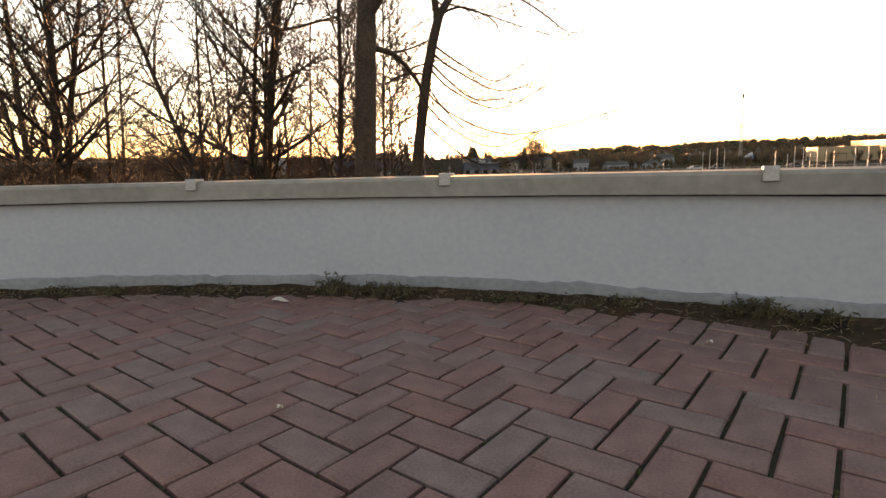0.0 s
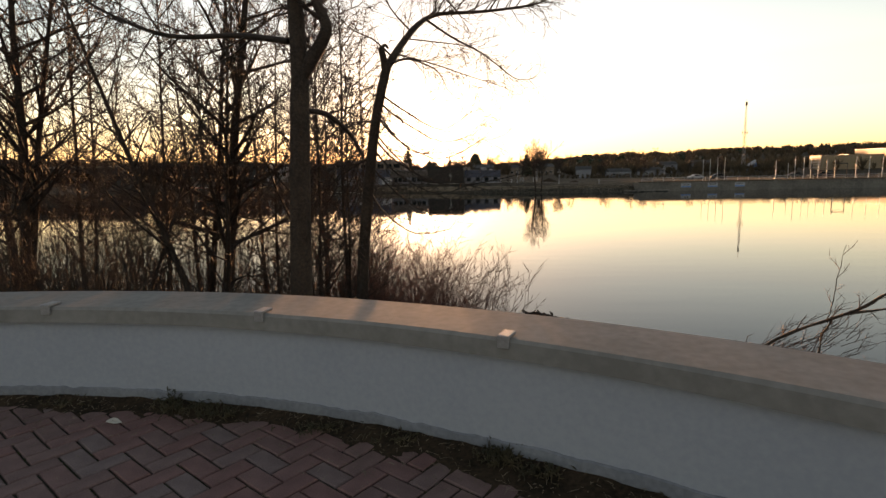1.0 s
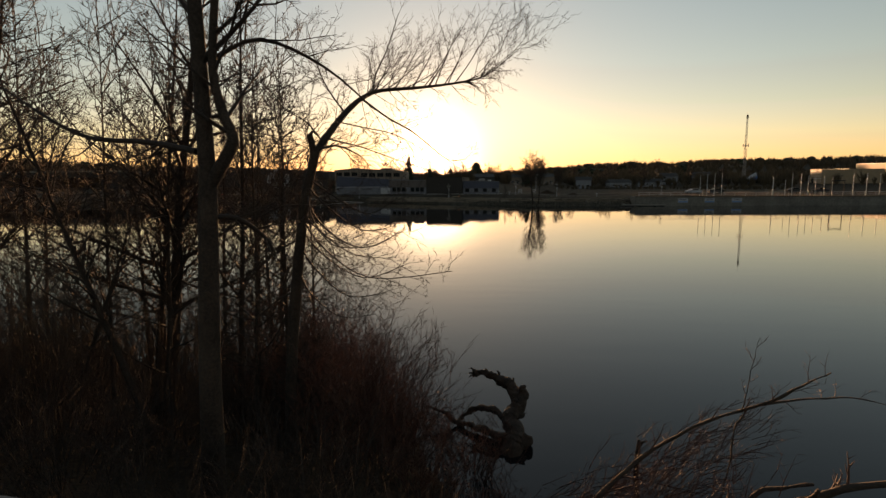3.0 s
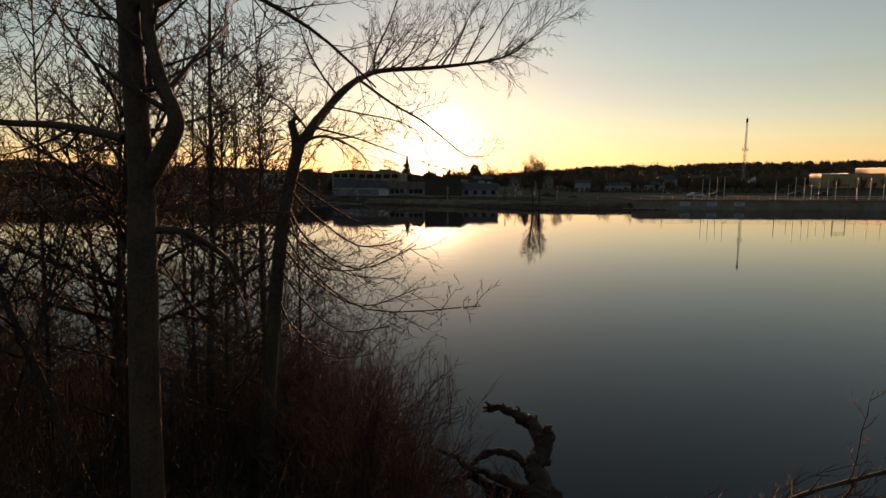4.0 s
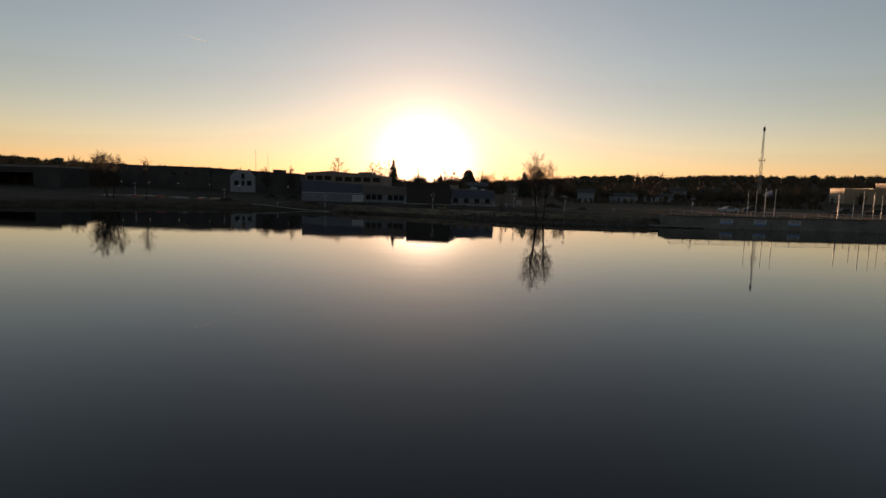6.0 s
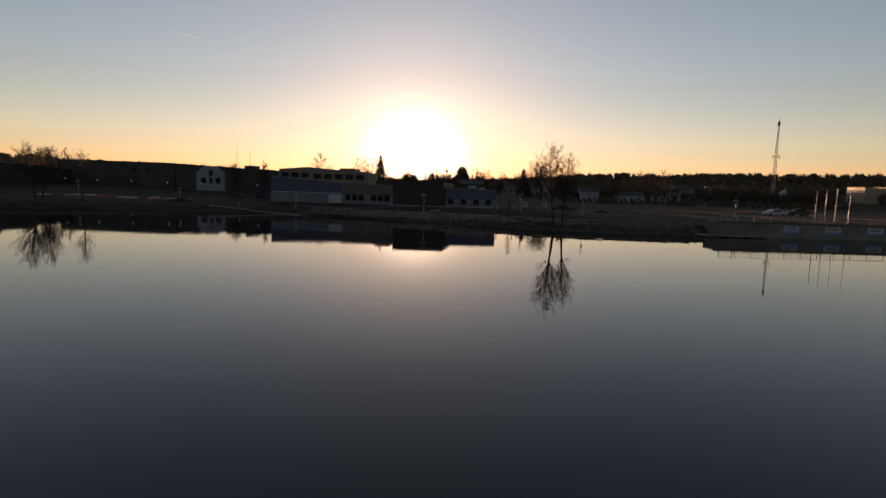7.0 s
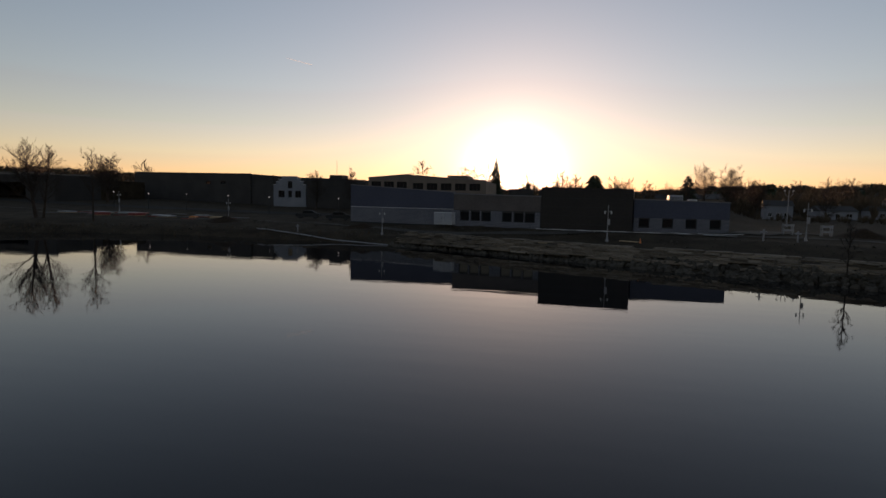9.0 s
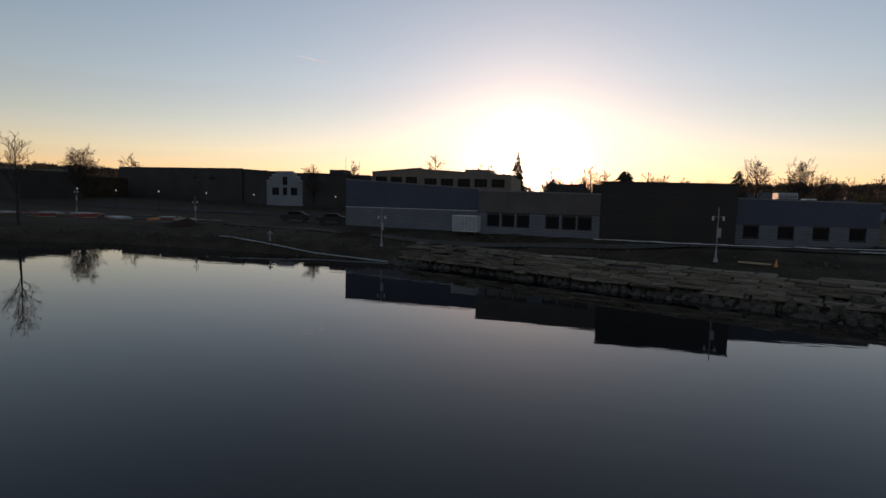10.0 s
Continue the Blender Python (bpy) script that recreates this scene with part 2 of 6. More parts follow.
def add_rod(bm, a, b, r0, r1=None, sides=8):
    a, b = Vector(a), Vector(b)
    q = (b - a).to_track_quat("Z", "Y")
    bmesh.ops.create_cone(bm, cap_ends=True, segments=sides, radius1=r0, radius2=r0 if r1 is None else r1, depth=(b - a).length,
                          matrix=Matrix.LocRotScale((a + b) / 2, q, None))
    return bm


def rods(*specs, sides=8):
    bm = bmesh.new()
    for s in specs:
        add_rod(bm, *s, sides=sides)
    return bm


def along(p0, p1, z):
    """Frame with x from p0 to p1, y away from the river side, z up, origin p0."""
    d = Vector((p1[0] - p0[0], p1[1] - p0[1], 0))
    return Matrix.LocRotScale((p0[0], p0[1], z), Euler((0, 0, math.atan2(d.y, d.x))), None), d.length


class Tubes:
    """Tapered, bent tubes gathered into one mesh."""
    def __init__(self):
        self.v, self.f = [], []

    def add(self, pts, radii, sides):
        base, ref, pointed = len(self.v), Vector((0.31, 0.83, 0.46)), int(sides == 3)
        for i, p in enumerate(pts):
            d = (pts[min(i + 1, len(pts) - 1)] - pts[max(i - 1, 0)]).normalized()
            x = d.cross(ref)
            if x.length < 0.05:
                x = d.cross(Vector((1, 0, 0)))
            x.normalize()
            y = d.cross(x)
            if i == len(pts) - 1 and pointed:
                self.v.append(p.copy())
                break
            for k in range(sides):
                a = 2 * math.pi * k / sides
                self.v.append(p + (x * math.cos(a) + y * math.sin(a)) * radii[i])
        for i in range(len(pts) - 1 - pointed):
            for k in range(sides):
                a, b = base + i * sides + k, base + i * sides + (k + 1) % sides
                self.f.append((a, b, b + sides, a + sides))
        end = base + (len(pts) - 1 - pointed) * sides
        if pointed:
            self.f += [(end + k, end + (k + 1) % sides, end + sides) for k in range(sides)]
        else:
            self.f.append(tuple(end + k for k in range(sides)))

    def make(self, name, material, parent=None, label="", kind=""):
        return ob_from(name, self.v, self.f, material, parent, label, smooth=True, kind=kind)


def grow(tubes, p, d, length, r, level, rng, lift=0.15, wander=0.22, ratio=0.55, kids=(5, 6, 5), spread=(28, 62), rmin=0.004, fine=None):
    """A limb and, from it, its side branches down to twigs."""
    n = 2 if level == 0 else max(3, min(9, int(length / 0.28)))
    pts, radii, dirs = [p.copy()], [r], [d.copy()]
    for i in range(n):
        d = (d + Vector((rng.gauss(0, wander), rng.gauss(0, wander), rng.gauss(0, wander) + lift)) * (1.6 / n)).normalized()
        pts.append(pts[-1] + d * (length / n))
        radii.append(max(rmin * 0.6, r * (1 - 0.8 * (i + 1) / n)))
        dirs.append(d.copy())
    (fine if fine is not None and level == 0 else tubes).add(pts, radii, 3 if r < 0.012 else 4 if r < 0.03 else 6)
    if level <= 0:
        return
    count = kids[min(level, len(kids)) - 1]
    for k in range(count):
        s = (0.22 + 0.76 * (k + rng.random()) / count) * n
        i = min(n - 1, int(s))
        q = pts[i].lerp(pts[i + 1], s - i)
        ax = dirs[i].cross(Vector((rng.gauss(0, 1), rng.gauss(0, 1), rng.gauss(0, 1))))
        if ax.length < 1e-3:
            continue
        side = Matrix.Rotation(radians(rng.uniform(*spread)), 3, ax.normalized()) @ dirs[i]
        rr = max(rmin, min(radii[i] * 0.62, r * 0.55))
        grow(tubes, q, side, length * ratio * rng.uniform(0.6, 1.15) * (1.1 - 0.45 * s / n), rr, level - 1, rng, lift, wander, ratio, kids, spread, rmin, fine)


# ---------------------------------------------------------------- ground, river and hills
WATER = -3.3
NEAR = ((-600, 60), (-200, 30), (-60, 24), (-20, 21.5), (-8, 20.5), (-3, 19.5), (1, 18.2), (3, 16.6), (4.5, 14.4), (5.2, 12.2), (5.8, 10.0), (6.4, 8.2), (7.2, 6.6), (8.2, 5.6), (10, 4.8), (12, 4.4), (20, 4.2), (60, 5), (600, -20))
FAR = ((-600, 40), (-200, 75), (-140, 112), (-100, 142), (-80, 156), (-60, 162), (-44, 160.5), (-30, 158), (-20, 156.5), (-11, 151), (-4.5, 148), (2, 144), (12, 139.5),
       (20, 133.5), (30, 131.5), (44, 131.5), (48, 132.5), (140, 133), (600, 150))
# the 70 m rows beyond 80 degrees are an added ridge, out of view
RIDGE = ((-180, 75), (-80, 70), (-60, 26), (-43, 26), (-25, 19), (-14, 12), (-7, 7), (0, 7), (5, 12), (10, 19), (17, 25), (26, 28), (38, 25), (60, 24), (80, 70), (180, 75))


def table(rows, x):
    return float(np.interp(x, [r[0] for r in rows], [r[1] for r in rows]))


def ease(a, b, x):
    t = min(1.0, max(0.0, (x - a) / (b - a)))
    return t * t * (3 - 2 * t)


def ground_height(x, y):
    near, far = table(NEAR, x), table(FAR, x)
    wob = 0.12 * noise.noise((x * 0.6, y * 0.6, 3)) + 0.25 * noise.noise((x * 0.13, y * 0.13, 9))
    if y < near:
        span = max(2.2, near - 6.9)
        s = min(1.0, (near - y) / span)
        rise = s ** (1.6 + 2.4 * ease(3, 6.5, x))
        h = WATER - 0.1 + 2.45 * rise
        r = math.hypot(x - 1.0, y + 0.95)
        inland = ease(7.1, 6.6, r)
        # added behind the viewpoint: hides the bright horizon from panes, cuts southern skylight
        unseen_hill = table(RIDGE, math.degrees(math.atan2(x, y))) * ease(250, 800, math.hypot(x, y))
        return h * (1 - inland) - (0.10 + 0.9 * ease(6.3, 6.6, r)) * inland + wob * ease(6.7, 8.0, r) * 0.8 + unseen_hill
    if y < far:
        return WATER - 0.15 - min(2.5, 0.35 * min(y - near, far - y))
    d = y - far
    quay = ease(44, 49, x) * ease(150, 140, x)
    h = WATER - 0.1 + 1.1 * ease(0, 3.5, d) + 0.7 * ease(3, 11, d) + 0.25 * ease(10, 40, d)
    h = h * (1 - quay) + quay * (WATER - 0.1 + 2.25 * ease(0.0, 1.2, d - 1.0))
    h += wob * ease(0, 6, d) * 0.7 * (1 - quay) + 0.55 * ease(9, 13.5, d) * ease(-30, -18, x) * ease(36, 20, x)
    rr, az = math.hypot(x, y), math.degrees(math.atan2(x, y))
    late = 115 * ease(9.5, 12.5, az)         # the meadow stays level before the houses
    h += 2.8 * ease(190 + late, 300 + late * 0.6, rr) * (1 - ease(-12, 8, az) * 0.2)
    top = table(RIDGE, az) + 4 * noise.noise((az * 0.12, 0, 5)) + 2 * noise.noise((x * 0.006, y * 0.006, 2))
    return h + top * ease(330, 950, rr)


def spaced(*runs):
    out = []
    for a, b, step in runs:
        out += list(np.arange(a, b, step))
    return out


xs = spaced((-4200, -900, 300), (-900, -200, 40), (-200, -20, 4), (-20, -6, 1.0), (-6, 13, 0.5), (13, 30, 1.5), (30, 200, 4), (200, 900, 40), (900, 4300, 300))
ys = spaced((-4200, -300, 400), (-300, -20, 40), (-20, 5, 3), (5, 21, 0.5), (21, 30, 1.5), (30, 120, 10), (120, 185, 1.1), (185, 320, 6), (320, 1100, 40), (1100, 4500, 300))
gv = [(x, y, ground_height(x, y)) for y in ys for x in xs]
nx = len(xs)
gf = [(j * nx + i, j * nx + i + 1, (j + 1) * nx + i + 1, (j + 1) * nx + i) for j in range(len(ys) - 1) for i in range(nx - 1)]
ground = ob_from("ground", gv, gf, M_BANK, smooth=True)
tagged(ground, "dark earth banks with dead grass, low hills and an added unseen rear ridge", "ground", kind="structure")
river = ob_from("water", [(-700, 4, WATER), (700, 4, WATER), (700, 190, WATER), (-700, 190, WATER)], [(0, 1, 2, 3)], M_WATER)
tagged(river, "still dark river water mirroring the evening sky", "river", kind="structure")

# ---------------------------------------------------------------- plaza wall
CX, CY = 1.0, -0.95                   # centre of the round plaza


def ring(name, profile, a0, a1, steps, material, parent=None, label="", wobble=0.0):
    """A profile of (radius, height) swept round the plaza between two bearings."""
    v, f, k = [], [], len(profile)
    for i in range(steps + 1):
        a = radians(a0 + (a1 - a0) * i / steps)
        for j, (r, z) in enumerate(profile):
            r += wobble * noise.noise((a * 9, j, 4))
            v.append((CX + r * math.sin(a), CY + r * math.cos(a), z + wobble * 0.6 * noise.noise((a * 7, j, 8))))
    for i in range(steps):
        for j in range(k):
            b = (j + 1) % k
            f.append((i * k + j, i * k + b, (i + 1) * k + b, (i + 1) * k + j))
    f += [tuple(range(k)), tuple(reversed(range(steps * k, steps * k + k)))]
    return ob_from(name, v, f, material, parent, label)


seat_wall = thing("wall_plaza", Matrix.Identity(4), "low curved pale stucco seat wall with a thick cap round the plaza", "wall", kind="structure")
ring("wall_face", [(6.255, 0.055), (6.252, 0.2), (6.25, 0.455), (6.58, 0.455), (6.58, -1.5), (6.27, -1.5)], -75, 95, 240, M_STUCCO, seat_wall, wobble=0.006)
fv, ff, FS = [], [], 900
for i in range(FS + 1):
    a = radians(-75 + 170 * i / FS)
    up = 0.078 + 0.020 * noise.noise((a * 6, 1, 1)) + 0.012 * noise.noise((a * 31, 3, 1)) + 0.009 * noise.noise((a * 120, 5, 1))
    for r, z in ((6.246 + 0.002 * noise.noise((a * 40, 0, 2)), -0.1), (6.243 + 0.003 * noise.noise((a * 55, 0, 6)), up * 0.6), (6.2445, up - 0.006), (6.256, up)):
        fv.append((CX + r * math.sin(a), CY + r * math.cos(a), z))
for i in range(FS):
    for j in range(3):
        ff.append((i * 4 + j, i * 4 + j + 1, i * 4 + j + 5, i * 4 + j + 4))
ob_from("wall_foot", fv, ff, M_FOOT, seat_wall, "bare grey concrete foot with a flaking paint edge")
ring("cap", [(6.205, 0.462), (6.205, 0.535), (6.217, 0.55), (6.60, 0.553), (6.615, 0.54), (6.615, 0.462), (6.4, 0.455)], -75, 95, 240, M_CAP, seat_wall, "pale cast stone cap", wobble=0.004)



def skate_stop(bearing):
    a = radians(bearing)
    m = Matrix.LocRotScale((CX + 6.205 * math.sin(a), CY + 6.205 * math.cos(a), 0.552), Euler((0, 0, -a)), None)
    t = thing("skate_stop", m, "small folded aluminium skate stop clamped on the wall cap edge", "skate stop", "skate stops on the wall cap")
    part("top_plate", boxes((-0.026, -0.012, 0.0, 0.026, 0.075, 0.014), bevel=0.003), M_STEEL, t)
    part("front_plate", boxes((-0.026, -0.016, -0.042, 0.026, -0.002, 0.013), bevel=0.003), M_STEEL, t)
    return t


for k in range(-5, 7):
    skate_stop(2.1 + 11.75 * k)

# ---------------------------------------------------------------- paving bed
bed_v = [(CX, CY, -0.0150)] + [(CX + 6.26 * math.sin(2 * math.pi * i / 96), CY + 6.26 * math.cos(2 * math.pi * i / 96), -0.0150) for i in range(96)]
pavement = ob_from("pavement", bed_v, [(0, 1 + (i + 1) % 96, 1 + i) for i in range(96)], M_JOINT)
tagged(pavement, "herringbone clay paver plaza with mossy joints", "pavement", kind="structure")

# ---------------------------------------------------------------- near bank: trees
def tree(name, base, height, r, seed, label, lean=(0, 0), limbs=14, level=3, first=0.3, spread=(35, 70), lift=0.2, limb_len=0.34, path=None, group="", kids=(5, 6, 5), rmin=0.004, at=None):
    """A bare tree: tapered trunk, limbs and a crown of forking twigs."""
    rng = random.Random(seed)
    t = thing(name, at or Matrix.Translation(base), label, "tree", group)
    trunk, crown = Tubes(), Tubes()
    if path is None:
        n, p, pts = 12, Vector((0, 0, -0.4)), []
        for i in range(n + 1):
            s = i / n
            pts.append(Vector((lean[0] * s + 0.05 * height * 0.2 * noise.noise((seed, s * 3, 0)), lean[1] * s + 0.05 * height * 0.2 * noise.noise((seed, s * 3, 7)), -0.4 + (height + 0.4) * s)))
    else:
        pts = [Vector(q) for q in path]
    n = len(pts) - 1
    radii = [r * (1.35 if i == 0 else 1.0) * (1 - 0.86 * (i / n) ** 1.15) for i in range(n + 1)]
    trunk.add(pts, radii, 10)
    for k in range(limbs):
        s = (first + (0.99 - first) * (k + rng.random() * 0.8) / limbs) * n
        i = min(n - 1, int(s))
        q, d = pts[i].lerp(pts[i + 1], s - i), (pts[i + 1] - pts[i]).normalized()
        a = k * 2.4 + rng.uniform(-0.5, 0.5)
        ax = Vector((math.cos(a), math.sin(a), 0))
        ax = (ax - d * ax.dot(d)).normalized()
        side = Matrix.Rotation(radians(rng.uniform(*spread)), 3, ax) @ d
        rr = max(rmin * 2, min(radii[i] * 0.5, r * 0.42))
        grow(crown, q, side, height * limb_len * rng.uniform(0.6, 1.15) * (1.15 - 0.6 * s / n), rr, level - 1, rng, lift=lift, kids=kids, rmin=rmin)
    grow(crown, pts[-1], (pts[-1] - pts[-2]).normalized(), height * 0.2, max(rmin * 2, radii[-1]), level - 1, rng, lift=lift, kids=kids, rmin=rmin)
    trunk.make("trunk", M_BARK, t)
    crown.make("crown", M_TWIG, t, "bare forking twigs")
    return t, crown


def gz(x, y):
    return ground_height(x, y)


def limb_path(tubes, pts, r0, r1, sides=7, cuts=4):
    pts = [Vector(p) for p in pts]
    n = len(pts) - 1
    # round the bends with a spline
    out, rad = [], []
    for i in range(n):
        a, b, c, d = pts[max(0, i - 1)], pts[i], pts[i + 1], pts[min(n, i + 2)]
        for k in range(cuts):
            s = k / cuts
            out.append(0.5 * ((2 * b) + (c - a) * s + (2 * a - 5 * b + 4 * c - d) * s * s + (3 * b - a - 3 * c + d) * s ** 3))
            rad.append(r0 + (r1 - r0) * (i + s) / n)
    out.append(pts[-1]), rad.append(r1)
    tubes.add(out, rad, sides)
    return out, rad


def twigs_on(tubes, out, rad, rng, count, length, level, lift, frm=0.15, spread=(30, 70), kids=(4, 5, 4), rmin=0.004, bias=None, rmax=1.0):
    n = len(out) - 1
    for k in range(count):
        s = (frm + (0.99 - frm) * (k + rng.random()) / count) * n
        i = min(n - 1, int(s))
        d = (out[i + 1] - out[i]).normalized()
        ax = d.cross(Vector((rng.gauss(0, 1), rng.gauss(0, 1), rng.gauss(0, 1))))
        side = Matrix.Rotation(radians(rng.uniform(*spread)), 3, ax.normalized()) @ d
        if bias is not None:
            side = (side + Vector(bias)).normalized()
        grow(tubes, out[i].lerp(out[i + 1], s - i), side, length * rng.uniform(0.5, 1.2) * (1.1 - 0.4 * s / n), max(rmin * 1.5, min(rmax, rad[i] * 0.45)), level, rng, lift=lift, kids=kids, rmin=rmin)


BANK_FROM, BANK_SCALE = Vector((4.897, 2.2, 2.516)), 0.92


def on_bank(p):
    """Pose of a near-bank plant whose plan was drawn at a slightly larger scale."""
    return Matrix.LocRotScale(BANK_FROM.lerp(Vector(p), BANK_SCALE), None, (BANK_SCALE,) * 3)


# the thick trunk with the elbowed limb
def elbow_tree():
    rng = random.Random(11)
    b = Vector((1.12, 9.95, gz(1.12, 9.95)))
    t = thing("tree", on_bank(b), "tall bare tree with a thick straight trunk and an elbowed limb", "tree")
    z = -b.z
    trunk, crown = Tubes(), Tubes()
    limb_path(trunk, [(-0.16, 0, -0.4), (-0.13, 0, 0.5), (-0.09, 0, z), (0.0, 0.02, z + 2.0), (0.03, 0.02, z + 2.6), (0.0, 0.05, z + 4.0), (-0.05, 0.1, z + 6.5), (0.1, 0.2, z + 9.5)], 0.185, 0.07, 14)
    out, rad = limb_path(trunk, [(0.02, 0, z + 2.45), (0.22, 0.02, z + 2.75), (0.40, 0.0, z + 3.02), (0.43, 0, z + 3.2), (0.27, 0.03, z + 3.6), (0.19, 0.05, z + 4.3), (0.36, 0.2, z + 6.2), (0.7, 0.3, z + 8.2)], 0.105, 0.04, 9)
    twigs_on(crown, out, rad, rng, 10, 1.6, 2, 0.2, frm=0.4)
    out, rad = limb_path(crown, [(0.1, 0.05, z + 2.05), (0.35, 0.25, z + 2.0), (0.62, 0.5, z + 1.72), (0.75, 0.6, z + 1.4)], 0.045, 0.022)
    twigs_on(crown, out, rad, rng, 7, 0.9, 2, 0.0)
    out, rad = limb_path(crown, [(-0.1, 0, z + 2.97), (-0.9, 0.2, z + 3.12), (-2.0, 0.5, z + 3.22), (-3.0, 0.9, z + 3.6), (-3.9, 1.2, z + 4.1)], 0.05, 0.015)
    twigs_on(crown, out, rad, rng, 16, 1.3, 2, 0.25)
    out, rad = limb_path(crown, [(0.1, 0.1, z + 4.2), (0.7, 0.5, z + 4.6), (1.5, 1.0, z + 4.3), (2.2, 1.4, z + 3.7)], 0.04, 0.011)
    twigs_on(crown, out, rad, rng, 12, 1.2, 2, 0.1)
    for k in range(9):
        a = k * 2.4
        grow(crown, Vector((0, 0.05, z + 4.2 + 0.55 * k)), Vector((math.cos(a), math.sin(a) * 0.8, 0.7)).normalized(), rng.uniform(1.8, 2.8), 0.045, 3, rng, lift=0.2, kids=(4, 5, 5))
    trunk.make("trunk", M_BARK, t)
    crown.make("crown", M_TWIG, t, "bare forking twigs")


def knee_tree():
    rng = random.Random(5)
    b = Vector((1.34, 12.3, gz(1.34, 12.3)))
    t = thing("tree", on_bank(b), "bare tree whose trunk bends into a long limb over the water", "tree")
    trunk, crown = Tubes(), Tubes()

    def rel(*ps):
        return [Vector(p) - b for p in ps]
    limb_path(trunk, rel((1.33, 12.3, b.z - 0.4), (1.35, 12.3, b.z + 0.3), (1.46, 12.3, -0.5), (1.57, 12.3, 0.5), (1.67, 12.3, 1.3), (1.77, 12.31, 2.0), (1.9, 12.33, 2.62), (2.04, 12.38, 3.16)), 0.12, 0.08, 12)
    limb_path(trunk, rel((1.99, 12.36, 3.05), (1.97, 12.33, 3.22), (1.93, 12.31, 3.42)), 0.07, 0.055, 9)
    limb_path(trunk, rel((1.93, 12.31, 3.38), (2.0, 12.33, 3.46), (2.06, 12.35, 3.4)), 0.035, 0.02, 6)
    out, rad = limb_path(trunk, rel((1.99, 12.37, 3.04), (2.14, 12.62, 3.35), (2.3, 12.98, 3.7), (2.5, 13.35, 4.05), (2.72, 13.8, 4.33), (3.0, 14.1, 4.48), (3.75, 14.4, 4.58), (4.55, 14.6, 4.7), (5.1, 14.78, 4.84), (5.45, 14.85, 5.03)), 0.08, 0.011, 9)
    # upright shoots on the flat of the limb, the strongest at the bend
    up, ur = limb_path(crown, rel((2.85, 14.0, 4.42), (2.86, 14.05, 4.75), (3.1, 14.15, 5.3), (3.35, 14.3, 6.1)), 0.024, 0.007, 5)
    twigs_on(crown, up, ur, rng, 14, 0.8, 1, 0.2, kids=(4, 4))
    twigs_on(crown, out, rad, rng, 26, 2.25, 2, 0.2, frm=0.42, spread=(20, 45), bias=(0.15, 0, 0.8), kids=(6, 7, 4), rmax=0.014)
    twigs_on(crown, out, rad, rng, 20, 0.95, 2, 0.08, frm=0.1, kids=(4, 5, 4), rmax=0.011)
    twigs_on(crown, out, rad, rng, 12, 0.9, 2, -0.1, frm=0.5, bias=(0.5, -0.1, -0.4), kids=(4, 5, 4), rmax=0.010)
    twigs_on(crown, out, rad, rng, 10, 0.6, 2, 0.1, frm=0.85, bias=(0.7, 0, 0.25), kids=(4, 4, 4), rmax=0.009)
    for path, r in ((((2.68, 13.6, 4.22), (3.2, 13.5, 3.84), (3.72, 13.4, 3.54), (4.1, 13.3, 3.23), (4.45, 13.3, 2.98), (4.81, 13.3, 2.98)), 0.026),
                    (((2.0, 12.36, 3.1), (2.35, 12.3, 3.2), (2.62, 12.3, 3.14), (2.95, 12.2, 2.95), (3.12, 12.2, 2.62)), 0.028),
                    (((2.15, 12.6, 3.36), (2.8, 12.7, 3.2), (3.5, 12.7, 2.95), (4.2, 12.7, 2.72)), 0.018),
                    (((2.3, 12.9, 3.7), (2.9, 12.6, 3.55), (3.5, 12.4, 3.4), (4.0, 12.3, 3.12)), 0.015),
                    (((2.4, 13.2, 3.9), (2.0, 13.5, 4.4), (1.7, 13.7, 5.0), (1.5, 13.8, 5.8)), 0.022),
                    (((2.1, 12.55, 3.3), (1.7, 12.9, 3.7), (1.2, 13.1, 4.0), (0.7, 13.2, 4.6)), 0.02)):
        bough, br = limb_path(crown, rel(*path), r, 0.005, 5)
        twigs_on(crown, bough, br, rng, 20, 0.75, 2, 0.03, frm=0.15, kids=(3, 4, 4), spread=(25, 60), rmax=0.009)
